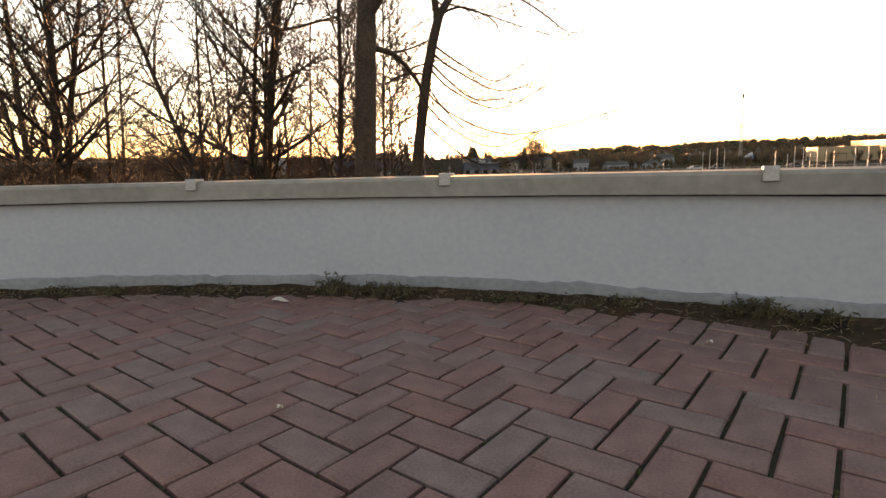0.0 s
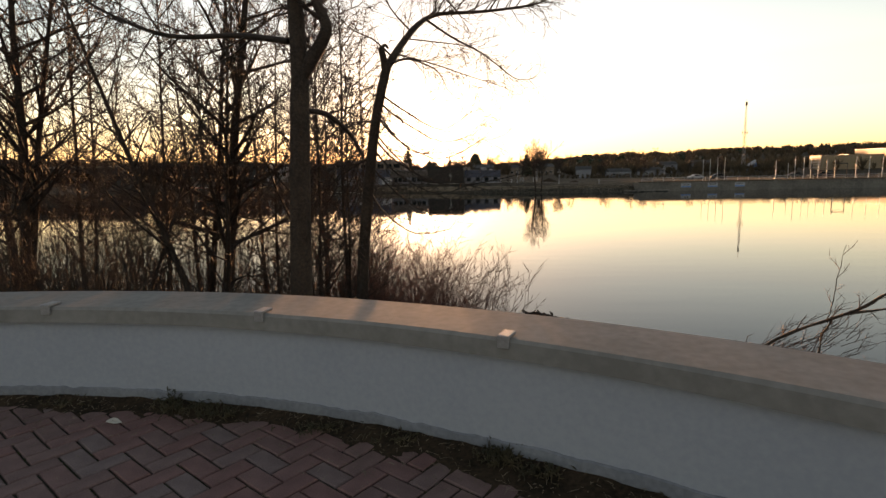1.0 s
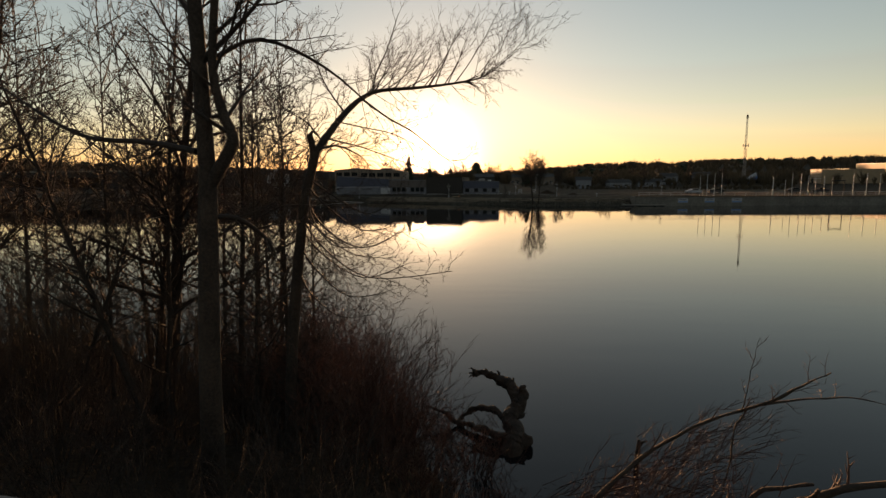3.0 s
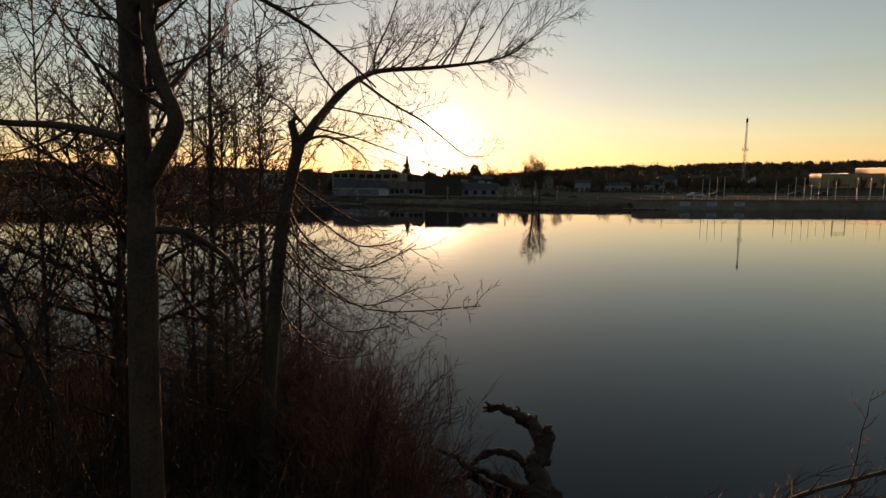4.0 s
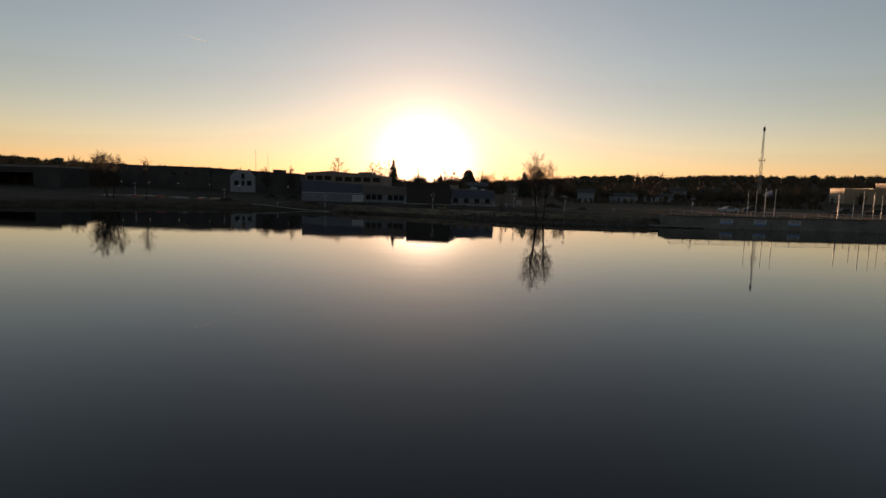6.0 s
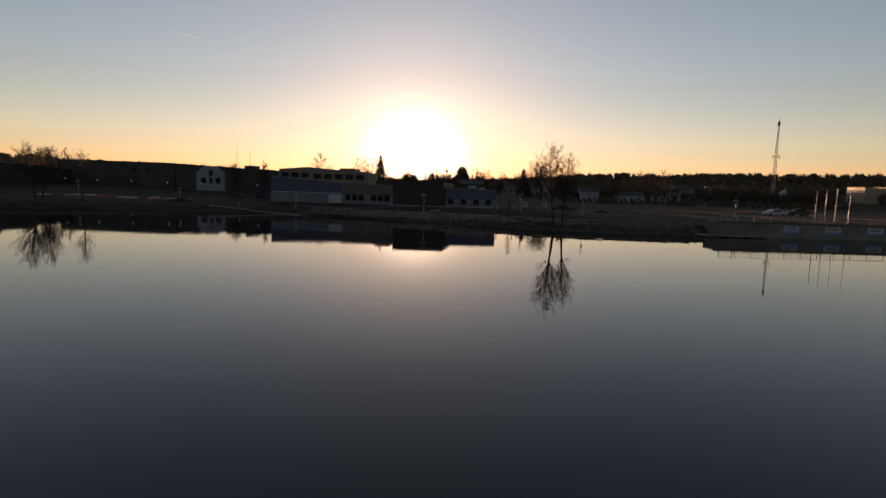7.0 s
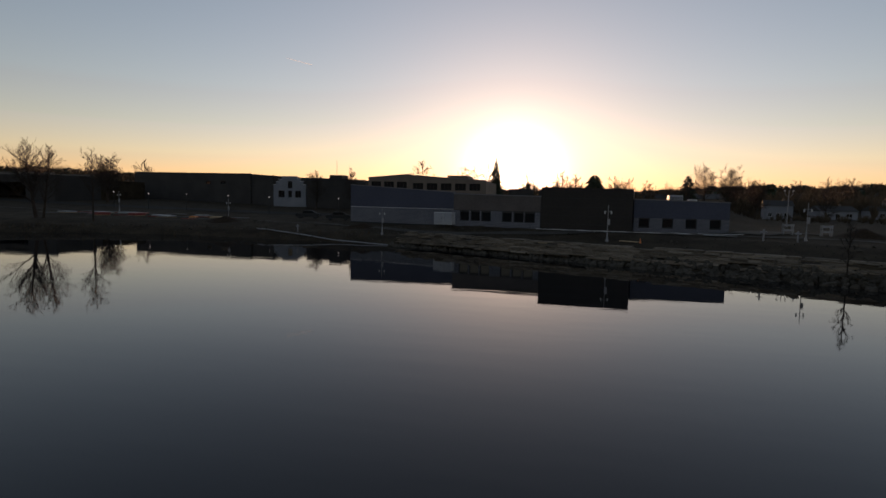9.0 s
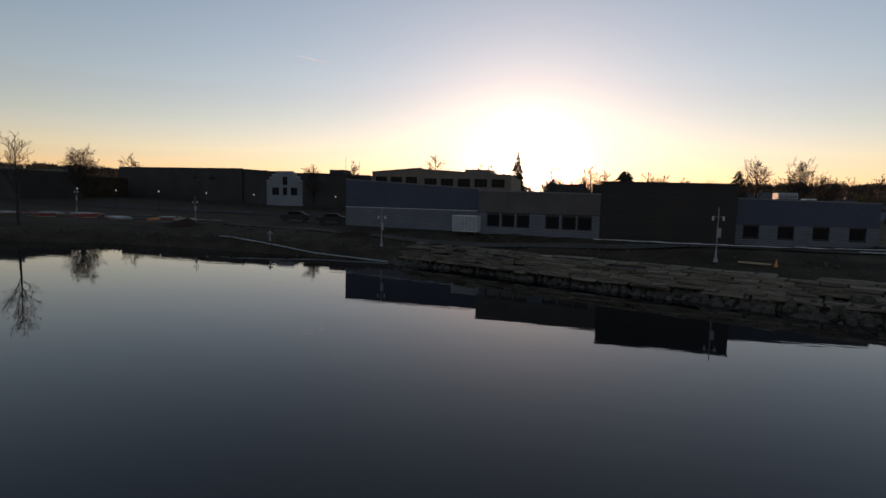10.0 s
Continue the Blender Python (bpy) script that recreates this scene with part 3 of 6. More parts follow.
    # a fan of drooping boughs with upturned ends
    for c, e, f, g in ((2.6, (2.4, 12.3, 2.25), (3.0, 12.3, 1.95), (3.55, 12.2, 2.25)), (2.45, (2.3, 12.0, 2.1), (3.0, 11.7, 1.7), (3.6, 11.5, 1.8)), (2.2, (2.25, 11.9, 1.75), (3.0, 11.6, 1.4), (3.8, 11.4, 1.75)), (1.8, (2.25, 11.9, 1.35), (3.2, 11.2, 0.95), (4.6, 10.4, 1.2)),
                       (1.6, (2.2, 12.2, 1.15), (2.95, 12.0, 0.8), (3.8, 11.9, 1.1)), (1.3, (2.1, 12.0, 0.9), (2.7, 11.8, 0.5), (3.4, 11.7, 0.6)), (2.3, (2.15, 11.6, 1.9), (2.6, 11.2, 1.5), (3.2, 10.9, 1.5)), (1.9, (2.1, 12.6, 1.5), (2.6, 12.9, 1.1), (3.3, 13.1, 1.0)),
                       (1.5, (1.3, 12.4, 1.3), (0.8, 12.5, 1.0), (0.2, 12.6, 1.3)), (2.1, (1.4, 12.2, 2.1), (0.9, 12.1, 1.9), (0.4, 12.0, 2.2)), (0.9, (1.9, 12.1, 0.5), (2.5, 11.9, 0.1), (3.2, 11.7, 0.2)), (0.5, (1.2, 12.2, 0.3), (0.8, 12.0, 0.0), (0.3, 11.9, 0.2))):
        bough, br = limb_path(crown, rel((1.57 + 0.16 * (c - 0.5), 12.3, c), e, f, g), 0.021, 0.006, 5)
        twigs_on(crown, bough, br, rng, 19, 0.8, 2, 0.04, frm=0.12, kids=(3, 4, 4), spread=(25, 55), rmax=0.009)
    trunk.make("trunk", M_BARK, t)
    crown.make("crown", M_TWIG, t, "bare forking twigs")


elbow_tree()
knee_tree()
BARE = "slender bare riverbank tree with many fine twigs"
# x, y, height, trunk radius, sideways lean over the height, first limb, limb length
for i, (x, y, h, r, lx, first, ll) in enumerate(((-2.5, 14.4, 11, 0.15, 1.6, 0.22, 0.26), (-2.95, 14.8, 10, 0.085, 1.2, 0.25, 0.24), (-0.4, 14.0, 10, 0.075, 0.45, 0.3, 0.25), (0.75, 13.9, 8, 0.05, 0.05, 0.3, 0.22),
                                                  (-1.35, 12.3, 8, 0.075, -3.0, 0.3, 0.26), (-3.6, 12.6, 6, 0.045, 2.5, 0.3, 0.25), (-3.1, 13.5, 8.5, 0.05, 0.3, 0.25, 0.24), (-5.9, 13.0, 10, 0.125, 0.6, 0.3, 0.28), (-6.3, 13.2, 9.5, 0.09, 1.9, 0.35, 0.26),
                                                  (-5.6, 14.2, 9, 0.06, 0.4, 0.25, 0.24), (-5.9, 15.0, 9, 0.05, 0.6, 0.25, 0.24), (-5.3, 12.2, 8, 0.06, -1.2, 0.25, 0.27), (-3.2, 15.2, 9, 0.05, -0.4, 0.25, 0.24), (0.9, 15.5, 7, 0.04, 0.0, 0.3, 0.22),
                                                  (-7.8, 15.0, 10.5, 0.11, -0.3, 0.25, 0.27), (-9.5, 13.5, 9, 0.09, 0.6, 0.25, 0.27), (-11.5, 17.0, 10, 0.10, -0.4, 0.25, 0.27), (-6.8, 11.0, 8, 0.07, 0.8, 0.25, 0.26), (-4.0, 17.0, 9, 0.06, 0.2, 0.25, 0.24),
                                                  (-0.9, 16.2, 8, 0.055, 0.3, 0.12, 0.26), (0.1, 15.0, 7.5, 0.05, -0.3, 0.14, 0.26), (-0.6, 17.2, 8, 0.055, 0.2, 0.12, 0.26), (-1.9, 13.6, 8, 0.065, 0.5, 0.14, 0.27), (0.3, 13.2, 7, 0.05, 0.2, 0.16, 0.26),
                                                  (-2.2, 16.8, 9, 0.06, -0.2, 0.12, 0.25), (0.9, 13.4, 5.5, 0.04, 0.1, 0.15, 0.28), (-1.4, 15.2, 8, 0.05, 0.4, 0.14, 0.26))):
    big = i in (0, 4, 7, 8)
    tree("tree", (x, y, gz(x, y)), h, r, 30 + i, BARE if r < 0.1 else "tall bare riverbank tree with a dark trunk and fine twigs", (lx, 0.1), limbs=40 if big else 31, level=3, first=first, limb_len=ll, group="bare trees on the near bank", kids=(5, 7, 5), rmin=0.0078, at=on_bank((x, y, gz(x, y))))


# brush: shrubs of many upright stems
def shrub(x, y, spread_r, height, stems, seed, label, material, level=2):
    rng = random.Random(seed)
    t = thing("shrub", on_bank((x, y, gz(x, y))), label, "shrub", "bare shrubs on the near bank")
    tb, fine = Tubes(), Tubes()
    for k in range(int(stems * (1.15 if material is M_RED_TWIG else 0.6))):
        a, q = rng.uniform(0, 6.283), spread_r * 0.55 * math.sqrt(rng.random())
        p = Vector((q * math.cos(a), q * math.sin(a), 0))
        p.z = gz(x + p.x, y + p.y) - gz(x, y) - 0.1
        d = Vector((math.cos(a) * rng.uniform(0.1, 0.75), math.sin(a) * rng.uniform(0.1, 0.75), 1)).normalized()
        grow(tb, p, d, height * rng.uniform(0.5, 1.1), rng.uniform(0.007, 0.014), level, rng, lift=0.12, kids=(4, 5), spread=(18, 50), rmin=0.0055 if material is M_RED_TWIG else 0.0045, ratio=0.5, fine=fine)
    tb.make("stem_clump", material, t, kind="stuff")
    fine.make("twig_crown", material, t, kind="stuff")


for i, (x, y, sr, h, st, mt) in enumerate(((2.2, 13.9, 1.5, 2.7, 96, M_RED_TWIG), (1.5, 14.6, 1.6, 2.6, 80, M_RED_TWIG), (3.1, 12.6, 1.3, 2.3, 90, M_RED_TWIG), (0.2, 15.6, 1.7, 3.0, 74, M_RED_TWIG), (0.5, 12.9, 1.5, 2.4, 60, M_TWIG),
                                           (-1.5, 15.8, 1.8, 2.6, 60, M_TWIG), (-3.4, 14.8, 1.8, 2.8, 60, M_TWIG), (-0.9, 11.8, 1.4, 2.3, 50, M_TWIG), (-3.0, 11.6, 1.6, 2.8, 55, M_TWIG), (-5.0, 14.0, 1.8, 3.0, 60, M_TWIG),
                                           (-6.6, 12.2, 1.6, 2.8, 50, M_TWIG), (-8.4, 15.5, 1.9, 3.2, 50, M_TWIG), (-5.6, 17.2, 1.9, 2.8, 50, M_TWIG), (-10.5, 13.0, 1.9, 3.2, 45, M_TWIG), (2.4, 12.4, 1.2, 1.4, 50, M_RED_TWIG), (4.0, 11.6, 1.1, 1.3, 60, M_RED_TWIG), (5.6, 11.2, 1.2, 0.8, 44, M_RED_TWIG), (6.6, 10.2, 1.1, 0.9, 44, M_RED_TWIG), (6.4, 8.2, 1.1, 0.9, 44, M_RED_TWIG), (7.6, 8.8, 1.0, 0.8, 44, M_RED_TWIG), (4.6, 10.4, 1.2, 0.8, 50, M_TWIG), (3.2, 13.4, 0.9, 1.3, 50, M_RED_TWIG), (5.4, 7.6, 1.3, 0.4, 50, M_RED_TWIG), (6.2, 7.0, 1.2, 0.32, 50, M_RED_TWIG), (5.2, 8.9, 1.2, 0.6, 50, M_RED_TWIG), (-1.0, 9.6, 1.5, 1.6, 60, M_TWIG), (-4.0, 9.4, 1.6, 2.0, 55, M_TWIG), (-7.0, 8.6, 1.7, 2.4, 50, M_TWIG), (4.9, 13.4, 1.0, 1.2, 46, M_RED_TWIG), (-5.0, 13.3, 1.7, 4.0, 64, M_TWIG), (-3.7, 11.9, 1.5, 3.4, 60, M_TWIG), (-6.5, 14.6, 1.8, 4.4, 64, M_TWIG), (2.6, 9.4, 1.2, 1.2, 55, M_TWIG))):
    shrub(x, y, sr, h, st, 200 + i, "dense leafless shrub with russet stems" if mt is M_RED_TWIG else "dense leafless brown brush", mt)


def undergrowth():
    """Arching canes and dead stalks between the wall and the water."""
    rng = random.Random(61)
    tb = Tubes()
    for _ in range(8600):
        x = rng.uniform(-13, 9)
        lo, hi = CY + math.sqrt(max(0.0, 6.9 ** 2 - (x - CX) ** 2)) if abs(x - CX) < 6.9 else 4.0, table(NEAR, x)
        y = rng.uniform(lo + 0.2, hi + 0.2) if rng.random() < 0.62 else min(hi, lo + 0.1 + abs(rng.gauss(0, 0.9)))
        top = (1.5 if x < 2.5 else 1.5 - 0.3 * (x - 2.5)) * (0.45 + 0.55 * ease(lo, lo + 3, y))
        h = max(0.25, top * 1.2) * rng.uniform(0.35, 1.1)
        p = Vector((x, y, gz(x, y) - 0.05))
        a, k = rng.uniform(0, 6.283), rng.uniform(0.1, 0.7)
        d = Vector((math.cos(a) * k, math.sin(a) * k, 1)).normalized()
        q = p + d * h * 0.6
        e = q + (d + Vector((math.cos(a) * 0.5, math.sin(a) * 0.5, -0.25))).normalized() * h * 0.5
        tb.add([p, q, e], [0.006, 0.0045, 0.002], 3)
        for _ in range(3):
            b = p.lerp(q, rng.uniform(0.3, 1.0))
            c = b + Vector((rng.gauss(0, 1), rng.gauss(0, 1), rng.uniform(0.1, 1.2))).normalized() * h * rng.uniform(0.2, 0.5)
            tb.add([b, c], [0.003, 0.0015], 3)
    tagged(tb.make("undergrowth", M_TWIG), "tangled dead canes and brush on the near bank", "undergrowth", kind="stuff")


undergrowth()


def thicket():
    """Tall thin saplings with short side twigs, crowding the bank."""
    rng = random.Random(62)
    tb = Tubes()
    for _ in range(2050):
        x = rng.uniform(-14, 1.6)
        y = rng.uniform(10.5 + 0.25 * max(0.0, x + 4), table(NEAR, x) + 0.3)
        h = rng.uniform(1.9, 5.0) * (1.0 - 0.3 * ease(-4, 1.5, x))
        p = Vector((x, y, gz(x, y) - 0.05))
        d = Vector((rng.gauss(0, 0.16), rng.gauss(0, 0.16), 1)).normalized()
        q = p + d * h * 0.5 + Vector((rng.gauss(0, 0.06), rng.gauss(0, 0.06), 0))
        e = p + d * h + Vector((rng.gauss(0, 0.2), rng.gauss(0, 0.2), 0))
        tb.add([p, q, e], [0.009, 0.006, 0.002], 3)
        for _ in range(7):
            b = q.lerp(e, rng.uniform(-0.4, 1.0))
            c = b + Vector((rng.gauss(0, 1), rng.gauss(0, 1), rng.uniform(0.2, 1.4))).normalized() * rng.uniform(0.15, 0.55)
            tb.add([b, c], [0.0035, 0.0015], 3)
    tagged(tb.make("thicket", M_TWIG), "crowded bare saplings on the near bank", "thicket", kind="stuff")


thicket()


# driftwood snag standing at the water's edge
def snag():
    rng = random.Random(3)
    t = thing("driftwood_snag", Matrix.Translation((5.6, 14.0, WATER)), "gnarled broken driftwood snag curving over the water", "driftwood")
    tb = Tubes()
    limb_path(tb, [(0.15, -0.9, -0.6), (0.2, -0.6, -0.05), (0.32, -0.2, 0.2), (0.22, 0.15, 0.36), (0.42, 0.55, 0.58), (0.32, 0.9, 0.84), (0.02, 1.15, 1.0), (-0.3, 1.32, 1.06), (-0.62, 1.45, 1.0)], 0.27, 0.05, 20, 12)
    limb_path(tb, [(0.42, 0.45, 0.45), (0.54, 0.6, 0.72), (0.56, 0.66, 0.92), (0.6, 0.68, 1.04)], 0.16, 0.02, 12, 8)
    limb_path(tb, [(0.25, -0.3, -0.1), (0.5, -0.35, 0.12), (0.6, -0.3, 0.24)], 0.24, 0.07, 12, 8)
    limb_path(tb, [(0.2, 0.2, 0.3), (-0.2, 0.5, 0.47), (-0.6, 0.7, 0.37), (-0.95, 0.8, 0.05), (-1.1, 0.8, -0.3)], 0.075, 0.035, 10, 7)
    limb_path(tb, [(0.1, -0.2, 0.1), (-0.5, 0.2, 0.15), (-1.0, 0.6, 0.1), (-1.4, 0.7, 0.3), (-1.8, 0.8, 0.35)], 0.10, 0.02, 10, 7)
    limb_path(tb, [(-0.5, 1.4, 1.0), (-0.62, 1.42, 1.12), (-0.74, 1.46, 1.08)], 0.055, 0.012, 8, 6)
    # splintered spurs along the crest and at the broken end
    for p, q, r in (((0.3, 0.95, 0.9), (0.36, 1.0, 1.08), 0.05), ((0.05, 1.15, 1.02), (0.0, 1.2, 1.16), 0.045), ((-0.25, 1.3, 1.06), (-0.34, 1.34, 1.18), 0.04), ((-0.55, 1.42, 1.0), (-0.8, 1.5, 0.96), 0.035), ((-0.58, 1.44, 0.98), (-0.7, 1.5, 0.86), 0.03),
                    ((0.4, 0.6, 0.6), (0.24, 0.7, 0.5), 0.05), ((0.38, 0.2, 0.4), (0.62, 0.25, 0.5), 0.06), ((0.1, 1.1, 0.95), (0.0, 1.12, 0.8), 0.04)):
        limb_path(tb, [p, Vector(p).lerp(Vector(q), 0.5) + Vector((0.015, 0, 0.01)), q], r, 0.006, 7, 4)
    # bark gone from grain ridges: long furrows, knots and pits
    tb.v = [v + 0.055 * noise.noise_vector(v * 4.5) + 0.045 * noise.noise_vector(v * 11) + 0.022 * noise.noise_vector(v * 27) for v in tb.v]
    for k in range(12):
        grow(tb, Vector((rng.uniform(-1.2, 0.4), rng.uniform(0, 0.9), rng.uniform(0.1, 0.4))), Vector((rng.gauss(0, 1), rng.gauss(0, 0.5), 0.7)).normalized(), rng.uniform(0.3, 0.7), 0.01, 1, rng)
    tb.make("trunk", M_DEAD, t)


def fallen_tree():
    rng = random.Random(8)
    b = Vector((7.0, 10.3, gz(7.0, 10.3)))
    t = thing("fallen_tree", Matrix.Translation(b), "fallen bare tree with russet branches reaching over the water", "fallen tree")
    limbs, fine = Tubes(), Tubes()

    def rel(*ps):
        return [Vector(p) - b for p in ps]
    out, rad = limb_path(limbs, rel((6.4, 10.0, -2.6), (7.2, 10.5, -2.15), (7.86, 10.89, -1.87), (8.8, 11.0, -1.4), (9.69, 10.92, -1.03), (10.1, 10.8, -0.7), (10.5, 10.72, -0.44)), 0.046, 0.01, 7)
    twigs_on(fine, out, rad, rng, 14, 0.7, 1, 0.12, frm=0.1)
    out, rad = limb_path(limbs, rel((9.5, 10.93, -1.1), (10.3, 11.1, -1.05), (11.2, 11.2, -1.05), (11.9, 11.2, -1.2)), 0.022, 0.006, 5)
    twigs_on(fine, out, rad, rng, 5, 0.5, 1, 0.0)
    out, rad = limb_path(limbs, rel((9.3, 10.95, -1.22), (9.33, 10.9, -0.85), (9.42, 10.95, -0.4), (9.52, 11.0, 0.02)), 0.010, 0.003, 5)
    twigs_on(fine, out, rad, rng, 5, 0.4, 1, 0.1)
    out, rad = limb_path(limbs, rel((9.36, 10.95, -1.2), (9.12, 10.8, -1.45), (9.02, 10.65, -1.85), (8.82, 10.45, -2.3), (8.72, 10.3, -2.7)), 0.016, 0.008, 5)
    out, rad = limb_path(limbs, rel((6.2, 10.2, -3.3), (7.4, 10.35, -2.9), (8.6, 10.39, -2.58), (9.3, 10.3, -2.45), (9.85, 10.2, -2.28), (10.18, 10.15, -2.12), (10.55, 10.15, -2.00), (11.75, 10.3, -1.95)), 0.085, 0.045, 10)
    twigs_on(fine, out, rad, rng, 8, 0.6, 1, 0.1, frm=0.3)
    limb_path(limbs, rel((9.1, 10.33, -2.48), (9.35, 10.4, -2.25), (9.7, 10.42, -2.2), (10.18, 10.43, -2.12)), 0.045, 0.02, 6)
    limb_path(limbs, rel((9.85, 10.15, -2.32), (10.20, 10.1, -2.42), (10.60, 10.15, -2.50), (11.60, 10.0, -2.85)), 0.07, 0.03, 6)
    limb_path(limbs, rel((9.85, 10.1, -2.2), (9.89, 9.95, -2.02), (9.9, 9.9, -1.9)), 0.035, 0.025, 6)
    # sheaf of long twigs lying along the main branch
    spine = [Vector(p) for p in ((6.6, 10.1, -2.5), (7.86, 10.85, -1.95), (8.8, 11.0, -1.45), (9.6, 10.95, -1.08))]
    for k in range(170):
        u = 2.7 * rng.random() ** 1.2
        i = int(u)
        p = spine[i].lerp(spine[i + 1], u - i) + Vector((rng.gauss(0.1, 0.15), rng.gauss(-0.1, 0.25), -abs(rng.gauss(0, 0.3))))
        d = (spine[i + 1] - spine[i]).normalized() + Vector((rng.gauss(0, 0.3), rng.gauss(0, 0.3), rng.gauss(0.03, 0.2)))
        grow(fine, p - b, d.normalized(), rng.uniform(0.3, 0.75), 0.007, 1, rng, lift=0.03, wander=0.12, kids=(4, 4), spread=(15, 45), rmin=0.0035)
    for k in range(620):
        s = rng.random() ** 1.3
        p = Vector((5.6 + 3.4 * s + rng.gauss(0, 0.35), 9.2 + 1.4 * s + rng.gauss(0, 0.75), 0))
        p.z = max(gz(p.x, p.y), -2.8 + 0.9 * s * rng.random())
        grow(fine, p - b, Vector((rng.uniform(0.2, 1.0), rng.gauss(0, 0.5), rng.uniform(0.1, 0.6))).normalized(), rng.uniform(0.35, 0.95), 0.009, 1, rng, lift=0.05, kids=(4, 4), rmin=0.004)
    limbs.v = [v + 0.022 * noise.noise_vector(v * 9) + 0.012 * noise.noise_vector(v * 26) for v in limbs.v]
    limbs.make("trunk", M_DEAD, t)
    fine.make("brushwood", M_RED_TWIG, t, "tangled russet twigs")


snag()
fallen_tree()
st = thing("stump", Matrix.Translation((8.26, 12.75, WATER)), "small dark broken stump standing in the shallows", "stump")
tb = Tubes()
tb.add([Vector(p) for p in ((0, 0, -0.5), (0, 0, 0.1), (0.02, 0, 0.45), (0.03, 0, 0.66))], [0.06, 0.055, 0.05, 0.03], 7)
tb.add([Vector(p) for p in ((0.02, 0, 0.5), (0.1, 0, 0.62), (0.2, 0.02, 0.62))], [0.035, 0.03, 0.01], 6)
tb.make("wood", M_DEAD, st)

# ---------------------------------------------------------------- far bank: buildings
def wall_with_openings(length, z0, z1, openings, thick):
    """Boxes between and round the openings (x0, z0, x1, z1)."""
    bx = sorted({0.0, length, *[o[0] for o in openings], *[o[2] for o in openings]})
    bz = sorted({z0, z1, *[o[1] for o in openings], *[o[3] for o in openings]})
    bm = bmesh.new()
    for xa, xb in zip(bx, bx[1:]):
        run = None
        for za, zb in zip(bz, bz[1:]):
            hole = any(o[0] <= xa + 1e-6 and xb <= o[2] + 1e-6 and o[1] <= za + 1e-6 and zb <= o[3] + 1e-6 for o in openings)
            if hole:
                if run:
                    add_box(bm, xa, 0, run[0], xb, thick, run[1])
                run = None
            else:
                run = (run[0], zb) if run else (za, zb)
        if run:
            add_box(bm, xa, 0, run[0], xb, thick, run[1])
    bmesh.ops.remove_doubles(bm, verts=bm.verts, dist=1e-4)
    return bm


def window_in(parent, x0, z0, x1, z1, mullions=1, deep=0.12, frame_mat=None):
    n = mullions + 1
    cut = (x1 - x0 - 0.06 - 0.06 * n) / n
    bm = wall_with_openings(x1 - x0, 0.0, z1 - z0, [(0.06 + k * (cut + 0.06), 0.06, 0.06 + k * (cut + 0.06) + cut, z1 - z0 - 0.06) for k in range(n)], 0.06)
    bmesh.ops.translate(bm, verts=bm.verts, vec=(x0, deep, z0))
    w = part("window", bm, frame_mat or M_FRAME, parent)
    part("pane", boxes((x0 + 0.06, deep + 0.02, z0 + 0.06, x1 - 0.06, deep + 0.035, z1 - 0.06)), M_GLASS, w)


def building(name, p0, p1, depth, z0, zl, zr, label, lower, upper=None, split=None, openings=(), mullions=1, trim=None, roof=None, deep=0.12):
    """A flat-roofed block: front wall with openings in its lower tone, sides, back, sloping roof and coping."""
    m, L = along(p0, p1, 0)
    t = thing(name, m, label, "building")
    top = min(zl, zr) if split is None else split
    part("front_wall", wall_with_openings(L, z0, top, openings, 0.3), lower, t)
    up = upper or lower

    def slab(v):
        return ob_from("upper_wall", v, [(0, 1, 2, 3), (7, 6, 5, 4), (0, 4, 5, 1), (1, 5, 6, 2), (2, 6, 7, 3), (3, 7, 4, 0)], up, t)
    yf = -0.03 if upper else 0.0
    slab([(0, yf, top), (L, yf, top), (L, yf, zr), (0, yf, zl), (0, 0.3, top), (L, 0.3, top), (L, 0.3, zr), (0, 0.3, zl)])
    part("side_wall", boxes((-0.002, 0.3, z0, 0.3, depth, zl)), up, t)
    part("side_wall", boxes((L - 0.3, 0.3, z0, L + 0.002, depth, zr)), up, t)
    part("back_wall", boxes((0.3, depth - 0.3, z0, L - 0.3, depth, min(zl, zr))), up, t)
    ob_from("roof", [(0.3, 0.3, zl - 0.25), (L - 0.3, 0.3, zr - 0.25), (L - 0.3, depth - 0.3, zr - 0.25), (0.3, depth - 0.3, zl - 0.25),
                     (0.3, 0.3, zl - 0.45), (L - 0.3, 0.3, zr - 0.45), (L - 0.3, depth - 0.3, zr - 0.45), (0.3, depth - 0.3, zl - 0.45)],
            [(0, 1, 2, 3), (7, 6, 5, 4), (0, 4, 5, 1), (1, 5, 6, 2), (2, 6, 7, 3), (3, 7, 4, 0)], roof or M_ROOF, t)
    c = 0.12
    ob_from("coping", [(-0.05, yf - 0.06, zl), (L + 0.05, yf - 0.06, zr), (L + 0.05, 0.36, zr), (-0.05, 0.36, zl), (-0.05, yf - 0.06, zl + c), (L + 0.05, yf - 0.06, zr + c), (L + 0.05, 0.36, zr + c), (-0.05, 0.36, zl + c)],
            [(3, 2, 1, 0), (4, 5, 6, 7), (0, 1, 5, 4), (1, 2, 6, 5), (2, 3, 7, 6), (3, 0, 4, 7)], trim or M_COPING, t)
    for x0, a, x1, b in openings:
        window_in(t, x0, a, x1, b, mullions, deep)
    return t, m, L


G = -1.9
# one-storey riverside building in four sections
secA, mA, LA = building("building", (-39.8, 180.0), (-21.0, 174.0), 16, G, 4.73, 3.62, "long low blue-grey clad building with a base of pale lapped boards", M_GREYWALL, M_SIDING, 1.15)
part("ledge", boxes((-0.02, -0.09, 1.1, LA + 0.02, -0.03, 1.18)), M_TRIM, secA)
